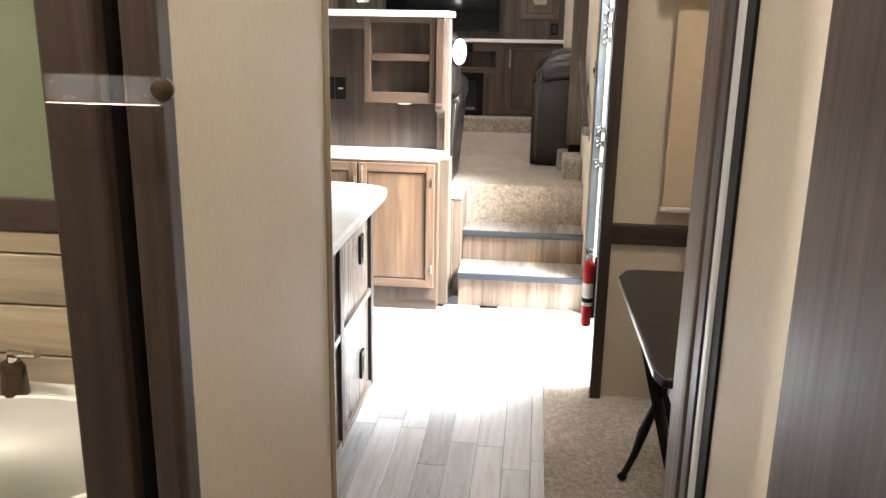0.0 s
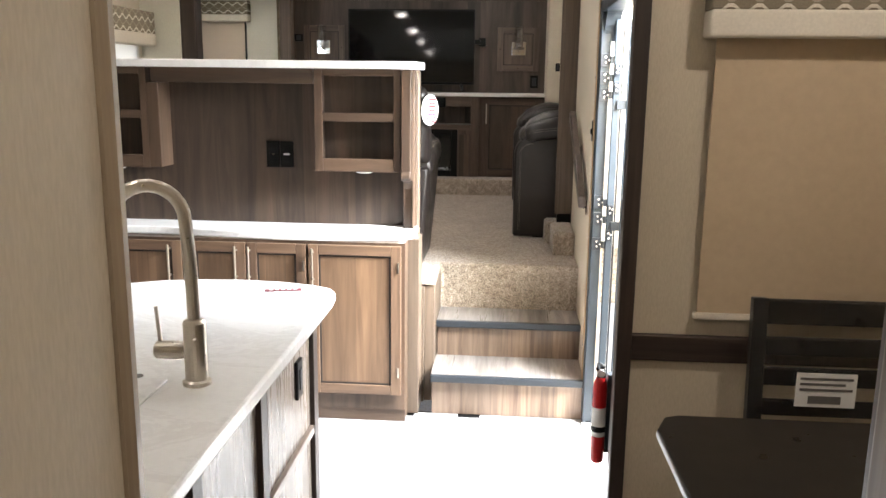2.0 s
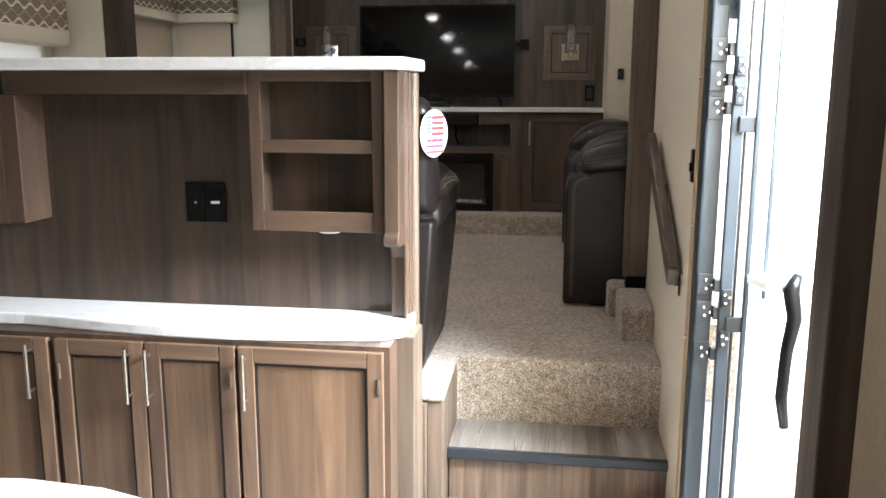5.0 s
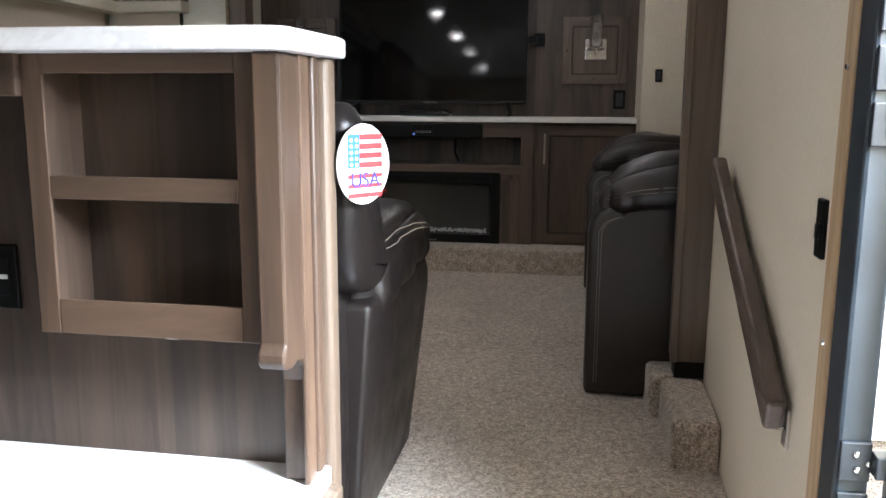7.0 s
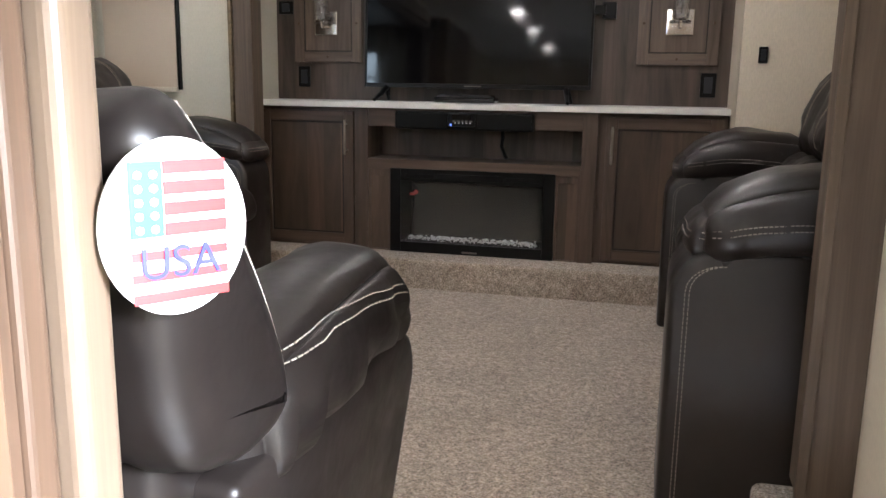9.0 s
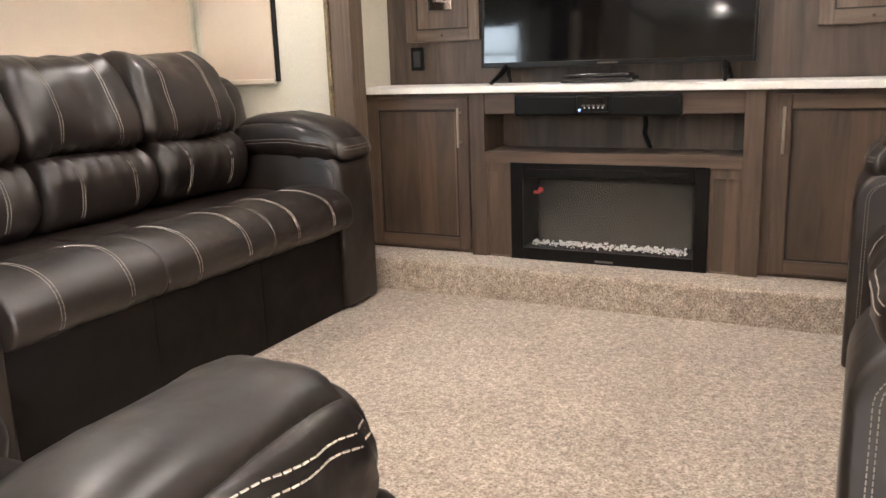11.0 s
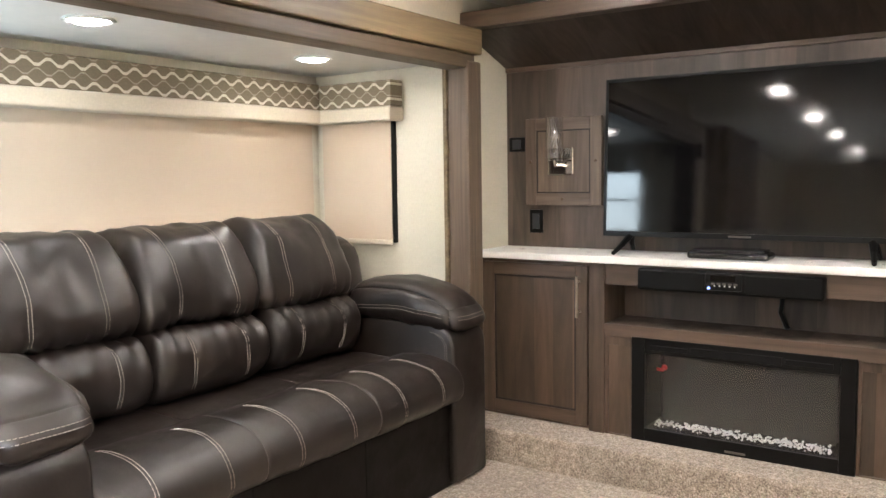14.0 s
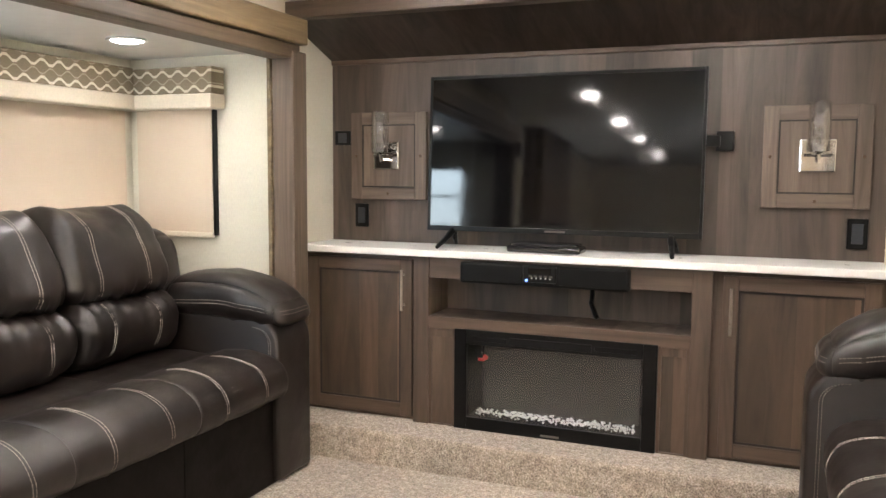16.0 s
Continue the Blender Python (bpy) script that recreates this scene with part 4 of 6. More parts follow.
def kitchen_side():
    f = thing("refrigerator", (-1.60, 3.75, 0), "black glossy refrigerator with a chrome handle", "refrigerator")
    part("body", boxes((-1.68, -1.56, 3.30, 4.23, 0.05, 1.66)), BLACK_MATT, f)
    part("door", box(-1.56, -1.515, 3.31, 4.22, 0.80, 1.655, 0.012, 3), BLACK_GLOSS, f)
    d = part("drawer", box(-1.56, -1.515, 3.31, 4.22, 0.06, 0.785, 0.012, 3), BLACK_GLOSS, f)
    part("handle", tube([(-1.515, 3.40, 0.735), (-1.475, 3.42, 0.735), (-1.475, 4.12, 0.735), (-1.515, 4.14, 0.735)], 0.012, 10), NICKEL, d)
    solid("trim_kitchen_post", box(-1.70, -1.515, 4.24, 4.345, 0, CEIL_Z, 0.006), HEADER, kind="structure", label="pale wood post at the kitchen end", category="trim")
    solid("trim_kitchen_post_inner", box(-1.68, -1.60, 4.345, 4.40, 0, CEIL_Z, 0.004), PILLAR, kind="structure", label="wood strip at the kitchen end", category="trim")
    solid("kitchen_cabinet", boxes((-1.68, -1.54, 3.30, 4.235, 1.67, CEIL_Z - 0.002)), CAB_FRAME, "brown wood cabinet above the refrigerator", "cabinet")


BLACK_GLOSS = plain("black_gloss", (0.012, 0.012, 0.014), 0.08, vary=0.1, relief=0)


# ---- media cabinets ----
def media_cabinets():
    y, z0, z1 = 7.86, 0.730, 1.392
    solid("media_shelf", box(-1.535, 0.662, 7.828, 8.10, 1.392, 1.420, 0.004), SHELF_WHITE, "long white shelf top over the media cabinets", "shelf")
    for a, b, hx, dx0, dx1 in ((-1.485, -0.985, -1.030, -1.468, -0.998), (0.125, 0.662, 0.188, 0.160, 0.640)):
        c = thing("media_cabinet", ((a + b) / 2, 7.98, z0), "grey-brown alder cabinet with a framed door", "cabinet", "media cabinets")
        part("body", boxes((a, b, y + 0.02, 8.10, z0, z1)), CAB_FRAME, c)
        panel_door(c, dx0, dx1, y, 0.745, 1.375, 0.05, (hx, 1.175, 1.335))
    c = thing("media_cabinet", (-0.42, 7.98, z0), "grey-brown fireplace cabinet with an open shelf bay", "cabinet", "media cabinets")
    for row in ((-0.985, -0.925, y + 0.002, 8.10, z0, z1), (0.062, 0.125, y + 0.002, 8.10, z0, z1)):
        part("side_board", box(*row), CAB_FRAME, c)
    part("bay_floor", box(-0.925, 0.062, y + 0.002, 8.10, 1.112, 1.158), CAB_RAIL, c)
    part("bay_top", box(-0.925, 0.062, y + 0.012, 8.10, 1.308, z1), CAB_RAIL, c)
    part("bay_back", box(-0.925, 0.062, 8.06, 8.10, 1.158, 1.308), PANEL, c)
    part("stile", box(-0.987, -0.923, y - 0.010, y + 0.002, z0 - 0.035, z1, 0.002), CAB_FRAME, c)
    part("stile", box(0.060, 0.127, y - 0.010, y + 0.002, z0 - 0.035, z1, 0.002), CAB_FRAME, c)
    part("rail", box(-0.923, 0.060, y - 0.0095, y + 0.002, 1.112, 1.160, 0.002), CAB_RAIL, c)
    part("rail", box(-0.923, 0.060, y, y + 0.012, 1.310, z1, 0.002), CAB_RAIL, c)
    part("shelf_floor", box(-0.923, 0.060, y + 0.003, 8.06, 1.158, 1.161), PANEL, c)
    for a, b in ((-0.923, -0.812), (-0.048, 0.060)):
        p = part("side_panel", box(a, b, y + 0.006, 8.0, z0 - 0.03, 1.112), CAB, c)
        part("frame_stile", boxes((a, a + 0.012, y - 0.002, y + 0.006, z0 - 0.03, 1.112), (b - 0.012, b, y - 0.002, y + 0.006, z0 - 0.03, 1.112), (a + 0.012, b - 0.012, y - 0.002, y + 0.006, 1.080, 1.112), (a + 0.012, b - 0.012, y - 0.002, y + 0.006, z0 - 0.03, z0 + 0.005), bevel=0.001), CAB_FRAME, p)
    part("bottom_rail", box(-0.812, -0.048, y - 0.002, y + 0.02, z0 - 0.03, 0.712), CAB_RAIL, c)

    f = thing("fireplace", (-0.43, 7.9, 0.712), "black electric fireplace insert with glass crystals", "fireplace")
    for row in ((-0.812, -0.762, y - 0.014, y + 0.004, 0.712, 1.120), (-0.098, -0.048, y - 0.014, y + 0.004, 0.712, 1.120), (-0.762, -0.098, y - 0.0135, y + 0.004, 0.712, 0.778), (-0.762, -0.098, y - 0.0135, y + 0.004, 1.062, 1.120)):
        part("surround", box(*row, bevel=0.002), BLACK, f)
    part("firebox", boxes((-0.762, -0.098, 8.03, 8.04, 0.778, 1.062), (-0.766, -0.762, y, 8.03, 0.778, 1.062), (-0.098, -0.094, y, 8.03, 0.778, 1.062), (-0.762, -0.098, y, 8.03, 0.774, 0.778), (-0.762, -0.098, y, 8.03, 1.062, 1.066)), BLACK_MATT, f)
    part("flame_screen", box(-0.72, -0.12, 7.935, 7.94, 0.795, 1.04), FIRE_GLASS, f, "dark grey flame screen")
    part("vent", boxes((-0.74, -0.60, y - 0.0165, y - 0.012, 1.078, 1.096), (-0.59, -0.28, y - 0.018, y - 0.012, 1.073, 1.101), (-0.27, -0.12, y - 0.0165, y - 0.012, 1.078, 1.096), bevel=0.002), BLACK_MATT, f)
    rng = random.Random(2)
    bm = bmesh.new()
    for k in range(420):
        b = bmesh.new()
        bmesh.ops.create_icosphere(b, subdivisions=1, radius=0.0025 + rng.random() * 0.004)
        px, py, pz = -0.735 + rng.random() * 0.61, 7.875 + rng.random() * 0.05, 0.782 + rng.random() * 0.018
        s = Matrix.Rotation(rng.random() * 6, 4, "X") @ Matrix.Diagonal((1, 0.7 + rng.random() * 0.5, 0.8, 1))
        bmesh.ops.transform(b, matrix=Matrix.Translation((px, py, pz)) @ s, verts=b.verts)
        join(bm, b)
    cr = part("crystals", bm, ICE_WHITE, f, "pile of clear glass crystals")
    cr["kind"] = "stuff"
    bm = bmesh.new()
    join(bm, lathe([(0.011, 0), (0.011, -0.001)], (-0.700, y + 0.030, 1.008), "y", 14))
    box(-0.730, -0.703, y + 0.029, y + 0.030, 0.992, 1.004, bm=bm)
    part("warning_label", bm, RED_PRINT, f, "small red warning label")
    part("name_bar", boxes((-0.465, -0.395, y - 0.016, y - 0.0135, 0.738, 0.746)), GREY_INK, f, "pale name bar")
    g = part("glass_front", box(-0.764, -0.096, y - 0.004, y - 0.001, 0.776, 1.064), FIRE_PANE, f, "clear glass front")
    g.visible_shadow = False

    s = thing("soundbar", (-0.465, 7.85, 1.30), "black media soundbar with a blue-lit control panel", "soundbar")
    part("body", box(-0.785, -0.150, 7.826, 7.872, 1.302, 1.382, 0.010, 3), BLACK_MATT, s)
    p = part("control_panel", box(-0.535, -0.410, 7.818, 7.830, 1.318, 1.380, 0.006), BLACK, s)
    part("display", box(-0.515, -0.430, 7.8165, 7.8185, 1.350, 1.372, 0.001), SCREEN, p)
    part("key_row", boxes(*[(-0.512 + k * 0.019, -0.499 + k * 0.019, 7.8162, 7.8182, 1.3385, 1.3455) for k in range(5)], bevel=0.0006), GREY_INK, p, "row of small grey keys")
    for k in range(5):
        part("button", lathe([(0.0026, 0), (0.0026, -0.002)], (-0.500 + k * 0.017, 7.8175, 1.335), "y", 10), WHITE_PLASTIC, p)
    part("indicator", lathe([(0.005, 0), (0.005, -0.002)], (-0.520, 7.8175, 1.326), "y", 10), BLUE_GLOW, p, "lit blue indicator")
    for gx0, gx1 in ((-0.775, -0.545), (-0.400, -0.160)):
        part("grille", box(gx0, gx1, 7.8245, 7.8265, 1.312, 1.374, 0.0008), BLACK, s)
    solid("cable", tube([(-0.33, 8.055, 1.305), (-0.325, 8.05, 1.26), (-0.33, 8.05, 1.22), (-0.31, 8.045, 1.175), (-0.30, 8.04, 1.163)], 0.009, 8), BLACK, "black cable hanging in the shelf bay", "cable")


ICE_WHITE = plain("crystal_white", (0.62, 0.64, 0.65), 0.12, vary=0.1, relief=0)
BLUE_GLOW = glow("blue_led", (0.06, 0.2, 1.0), 0.9)


def television():
    t = thing("television", (-0.45, 8.0, 1.420), "large black flat television on two splayed feet", "television")
    x0, x1, z0, z1, y = -0.985, 0.075, 1.485, 2.095, 7.985

    def tipped(bm):
        bmesh.ops.rotate(bm, cent=(0, y, z0), matrix=Matrix.Rotation(radians(-2.8), 3, "X"), verts=bm.verts)
        return bm
    part("back_shell", tipped(box(x0 + 0.01, x1 - 0.01, y + 0.004, y + 0.05, z0 + 0.01, z1 - 0.01, 0.012, 3)), BLACK, t)
    part("bezel", tipped(boxes((x0, x0 + 0.011, y - 0.006, y + 0.012, z0, z1), (x1 - 0.011, x1, y - 0.006, y + 0.012, z0, z1), (x0 + 0.011, x1 - 0.011, y - 0.006, y + 0.012, z1 - 0.012, z1), (x0 + 0.011, x1 - 0.011, y - 0.006, y + 0.012, z0, z0 + 0.020), bevel=0.002)), BLACK, t)
    part("screen", tipped(box(x0 + 0.011, x1 - 0.011, y - 0.002, y + 0.004, z0 + 0.020, z1 - 0.012)), SCREEN, t)
    part("name_bar", box(-0.50, -0.42, y - 0.0075, y - 0.0055, z0 + 0.006, z0 + 0.013), GREY_INK, t)
    for sx, d in ((x0 + 0.11, -1), (x1 - 0.11, 1)):
        part("foot", tube([(sx, y + 0.015, z0 + 0.01), (sx + d * 0.012, y - 0.05, z0 - 0.030), (sx + d * 0.022, y - 0.115, 1.428)], [0.014, 0.011, 0.008], 8), BLACK, t)
        part("foot", tube([(sx, y + 0.015, z0 + 0.01), (sx + d * 0.012, y + 0.05, z0 - 0.030), (sx + d * 0.018, y + 0.085, 1.428)], [0.014, 0.011, 0.008], 8), BLACK, t)
    b = thing("tv_bracket", (0.12, 8.09, 1.80), "black steel wall bracket arm beside the television", "bracket")
    part("plate", box(0.105, 0.165, 8.06, 8.10, 1.80, 1.87, 0.003), BLACK, b)
    part("arm", box(-0.02, 0.12, 8.045, 8.065, 1.815, 1.855, 0.003), BLACK, b)
    r = thing("receiver_box", (-0.47, 7.95, 1.420), "small black glossy receiver box on the shelf", "receiver")
    part("case", box(-0.615, -0.335, 7.865, 7.975, 1.422, 1.447, 0.010, 3), BLACK_GLOSS, r)
    part("lid", cushion(-0.60, -0.35, 7.872, 7.97, 1.440, 1.458, 0.006, 4, 0.0), BLACK_GLOSS, r, smooth=True)


def sconce_plaque(x0, x1, z0, z1, bulb_x):
    p = thing("wall_plaque", ((x0 + x1) / 2, 8.09, z0), "framed wood plaque screwed to the board wall", "plaque", "sconce plaques")
    y = 8.078
    part("board", box(x0 + 0.045, x1 - 0.045, y + 0.008, y + 0.02, z0 + 0.045, z1 - 0.045), PLAQUE, p)
    part("stile", box(x0, x0 + 0.05, y, y + 0.022, z0, z1, 0.003), PLAQUE, p)
    part("stile", box(x1 - 0.05, x1, y, y + 0.022, z0, z1, 0.003), PLAQUE, p)
    part("rail", box(x0 + 0.05, x1 - 0.05, y + 0.0005, y + 0.022, z0, z0 + 0.05, 0.003), PLAQUE_H, p)
    part("rail", box(x0 + 0.05, x1 - 0.05, y + 0.0005, y + 0.022, z1 - 0.05, z1, 0.003), PLAQUE_H, p)
    a, b, c, e, g = x0 + 0.05, x1 - 0.05, z0 + 0.05, z1 - 0.05, 0.006
    part("groove", boxes((a, b, y + 0.005, y + 0.009, c, c + g), (a, b, y + 0.005, y + 0.009, e - g, e), (a, a + g, y + 0.005, y + 0.009, c + g, e - g), (b - g, b, y + 0.005, y + 0.009, c + g, e - g)), DARK_EDGE, p)
    for sx, sz in ((x0 + 0.025, (z0 + z1) / 2), (x1 - 0.025, (z0 + z1) / 2), ((x0 + x1) / 2, z0 + 0.025)):
        part("screw", lathe([(0.006, 0.001), (0.006, -0.002), (0.003, -0.003)], (sx, y, sz), "y", 10), BRONZE, p)
    s = thing("wall_sconce", (bulb_x, 8.07, z0 + 0.13), "chrome wall sconce with a clear glass cylinder shade", "sconce", "wall sconces")
    zc = z0 + 0.185
    part("back_plate", box(bulb_x - 0.058, bulb_x + 0.058, y - 0.006, y + 0.008, zc - 0.058, zc + 0.055, 0.004), CHROME, s)
    part("arm", tube([(bulb_x, y - 0.006, zc - 0.015), (bulb_x, y - 0.05, zc - 0.02), (bulb_x, y - 0.06, zc + 0.005)], 0.008, 10), CHROME, s)
    part("cross_bar", tube([(bulb_x - 0.045, y - 0.035, zc + 0.0), (bulb_x + 0.045, y - 0.035, zc + 0.0)], 0.005, 8), CHROME, s)
    part("cup", lathe([(0.010, 0), (0.028, 0.004), (0.030, 0.02), (0.026, 0.022)], (bulb_x, y - 0.06, zc + 0.008), "z", 18), CHROME, s)
    g = part("shade", lathe([(0.036, 0.0), (0.036, 0.165), (0.034, 0.165), (0.034, 0.0)], (bulb_x, y - 0.06, zc + 0.012), "z", 24), TUBE_GLASS, s, "clear glass cylinder", True)
    g.visible_shadow = False


def wall_plates():
    for name, x, y, z, w, h, label in (("wall_outlet", -1.34, 8.10, 1.53, 0.062, 0.10, "black outlet plate on the board wall"), ("wall_outlet", 0.577, 8.10, 1.515, 0.066, 0.105, "black outlet plate on the board wall"), ("wall_switch", -1.432, 8.10, 1.86, 0.075, 0.062, "black control plate on the board wall"), ("wall_switch", 0.745, 7.64, 1.63, 0.034, 0.062, "black switch on the cream wall")):
        o = thing(name, (x, y, z), label, "switch" if "switch" in name else "outlet")
        part("plate", box(x - w / 2, x + w / 2, y - 0.010, y, z - h / 2, z + h / 2, 0.003), BLACK, o)
        part("insert", box(x - w * 0.27, x + w * 0.27, y - 0.013, y - 0.009, z - h * 0.33, z + h * 0.33, 0.002), METAL_BLACK, o)


# ---- window dressings ----
def valance(x0, x1, y0, y1, z0, z1, along, label):
    """A box valance: patterned cloth above a cream band; along names the axis it runs on."""
    v = thing("window_valance", ((x0 + x1) / 2, (y0 + y1) / 2, z0), label, "valance", "box valances")
    zm = z0 + (z1 - z0) * 0.36
    part("cloth", box(x0, x1, y0, y1, zm, z1, 0.004), VAL_X if along == "x" else VAL_Y, v, "taupe cloth with pale zigzag waves")
    e = 0.006
    part("band", box(x0 - (e if along == "y" else 0), x1 + (e if along == "y" else 0), y0 - (e if along == "x" else 0), y1 + (e if along == "x" else 0), z0, zm, 0.008, 3), CREAM, v, "padded cream band")


def blinds():
    valance(-2.165, -2.075, 5.62, 7.55, 1.955, 2.12, "y", "long patterned box valance over the sofa window")
    valance(-2.165, -1.70, 7.552, 7.632, 1.955, 2.115, "x", "short patterned box valance in the slide corner")
    valance(-1.675, -1.585, 4.90, 5.52, 1.69, 1.87, "y", "patterned box valance on the cream wall")
    valance(0.92, 1.62, 3.345, 3.438, 1.655, 1.86, "x", "patterned box valance over the dinette blind")
    for name, bm, rail, label in (
            ("roller_blind", box(-2.160, -2.152, 5.66, 7.58, 1.44, 1.97), boxes((-2.166, -2.146, 5.66, 7.58, 1.42, 1.442), bevel=0.005), "lowered cream roller blind behind the sofa"),
            ("roller_blind", box(-2.12, -1.75, 7.612, 7.620, 1.47, 1.97), boxes((-2.12, -1.75, 7.606, 7.626, 1.45, 1.472), bevel=0.005), "lowered cream roller blind in the slide corner"),
            ("roller_blind", box(-1.664, -1.660, 4.855, 5.465, 1.0, 1.70), boxes((-1.670, -1.652, 4.855, 5.465, 0.98, 1.002), bevel=0.005), "lowered translucent shade glowing with daylight"),
            ("roller_blind", box(0.955, 1.58, 3.408, 3.416, 0.852, 1.66), boxes((0.945, 1.59, 3.400, 3.424, 0.832, 0.854), bevel=0.006), "lowered tan roller blind by the dinette")):
        co = [v.co for v in bm.verts]
        o = thing(name, (co[0].x, co[0].y, min(c.z for c in co)), label, "blind", "roller blinds")
        part("cloth", bm, SHADE if "translucent" in label else BLIND_TAN if "tan" in label else BLIND, o)
        part("bottom_rail", rail, CREAM, o)
    # Thin black strips along the blind edges.
    solid("blind_track", box(-1.747, -1.738, 7.612, 7.634, 1.46, 1.955), BLACK, "thin black strip beside the corner blind", "track")
    solid("blind_track", box(-1.668, -1.652, 4.838, 4.85, 1.0, 1.69), BLACK, "black guide track beside the wall blind", "track")


    w = thing("window_1", (-1.715, 5.16, 1.01), "black framed window behind the translucent shade", "window", kind="structure")
    part("window_frame", boxes((-1.745, -1.69, 4.86, 4.885, 1.01, 1.71), (-1.745, -1.69, 5.435, 5.46, 1.01, 1.71), (-1.745, -1.69, 4.885, 5.435, 1.01, 1.035), (-1.745, -1.69, 4.885, 5.435, 1.685, 1.71)), BLACK, w)
    part("mullion", box(-1.73, -1.70, 4.885, 5.435, 1.345, 1.365), BLACK, w)


def slide_window():
    w = thing("window_2", (-1.91, 5.575, 1.545), "black framed window in the near end of the sofa slide", "window", kind="structure")
    part("window_frame", boxes((-2.10, -2.08, 5.552, 5.604, 1.545, 1.985), (-1.74, -1.72, 5.552, 5.604, 1.545, 1.985), (-2.08, -1.74, 5.552, 5.604, 1.545, 1.565), (-2.08, -1.74, 5.552, 5.604, 1.965, 1.985)), BLACK, w)
    part("mullion", box(-2.08, -1.74, 5.556, 5.60, 1.77, 1.785), BLACK, w)
    g = part("pane", box(-2.08, -1.74, 5.574, 5.578, 1.565, 1.965), PANE, w, "clear glass")
    g.visible_shadow = False


def shade_material():
    m = bpy.data.materials.new("translucent_shade")
    m.use_nodes = True
    nt = m.node_tree
    b = nt.nodes["Principled BSDF"]
    b.inputs["Base Color"].default_value = (0.66, 0.62, 0.56, 1)
    b.inputs["Roughness"].default_value = 0.8
    tl = nt.nodes.new("ShaderNodeBsdfTranslucent")
    tl.inputs["Color"].default_value = (0.80, 0.78, 0.74, 1)
    mx = nt.nodes.new("ShaderNodeMixShader")
    mx.inputs[0].default_value = 0.6
    nt.links.new(b.outputs[0], mx.inputs[1])
    nt.links.new(tl.outputs[0], mx.inputs[2])
    nt.links.new(mx.outputs[0], nt.nodes["Material Output"].inputs["Surface"])
    return m


def film_material():
    m = bpy.data.materials.new("thin_clear_film")
    m.use_nodes = True
    nt = m.node_tree
    nt.nodes.clear()
    out = nt.nodes.new("ShaderNodeOutputMaterial")
    tr = nt.nodes.new("ShaderNodeBsdfTransparent")
    gl = nt.nodes.new("ShaderNodeBsdfGlossy")
    gl.inputs["Roughness"].default_value = 0.12
    mx = nt.nodes.new("ShaderNodeMixShader")
    mx.inputs[0].default_value = 0.07
    nt.links.new(tr.outputs[0], mx.inputs[1])
    nt.links.new(gl.outputs[0], mx.inputs[2])
    nt.links.new(mx.outputs[0], out.inputs["Surface"])
    bp = nt.nodes.new("ShaderNodeBump")
    bp.inputs["Strength"].default_value, bp.inputs["Distance"].default_value = 0.8, 0.01
    nz = nt.nodes.new("ShaderNodeTexNoise")
    nz.inputs["Scale"].default_value = 18
    nt.links.new(nz.outputs["Fac"], bp.inputs["Height"])
    nt.links.new(bp.outputs["Normal"], gl.inputs["Normal"])
    return m


SHADE = shade_material()
FILM = film_material()


def thin_glass(name, share, rough):
    m = bpy.data.materials.new(name)
    m.use_nodes = True
    nt = m.node_tree
    nt.nodes.clear()
    out = nt.nodes.new("ShaderNodeOutputMaterial")
    tr = nt.nodes.new("ShaderNodeBsdfTransparent")
    gl = nt.nodes.new("ShaderNodeBsdfGlossy")
    gl.inputs["Roughness"].default_value = rough
    mx = nt.nodes.new("ShaderNodeMixShader")
    mx.inputs[0].default_value = share
    nt.links.new(tr.outputs[0], mx.inputs[1])
    nt.links.new(gl.outputs[0], mx.inputs[2])
    nt.links.new(mx.outputs[0], out.inputs["Surface"])
    return m


PANE = thin_glass("window_pane_glass", 0.035, 0.02)
FIRE_PANE = thin_glass("fireplace_pane_glass", 0.05, 0.2)
TUBE_GLASS = thin_glass("sconce_tube_glass", 0.22, 0.06)


# ---- lamps ----
# Builds the known ceiling lights and the unseen ones added as fill.
def puck(x, y, z, watts):
    p = thing("ceiling_light", (x, y, z), "round recessed ceiling light, known or added as fill", "ceiling light", "recessed lights")
    part("ring", lathe([(0.066, 0.0), (0.070, -0.006), (0.060, -0.010), (0.056, -0.004)], (x, y, z), "z", 28), WHITE_PLASTIC, p, smooth=True)
    part("lens", lathe([(0.056, -0.004), (0.038, -0.013), (0.012, -0.016), (0.001, -0.0165)], (x, y, z), "z", 24), PUCK, p, "glowing frosted lens", True)
    disk_lamp("puck_light", x, y, z - 0.025, watts, 0.09)

# ---- upholstered seats ----
def smooth_outline(pts, times=2):
    for _ in range(times):
        out = []
        for i, p in enumerate(pts):
            q = pts[(i + 1) % len(pts)]
            out.append((p[0] * 0.75 + q[0] * 0.25, p[1] * 0.75 + q[1] * 0.25))
            out.append((p[0] * 0.25 + q[0] * 0.75, p[1] * 0.25 + q[1] * 0.75))
        pts = out
    return pts


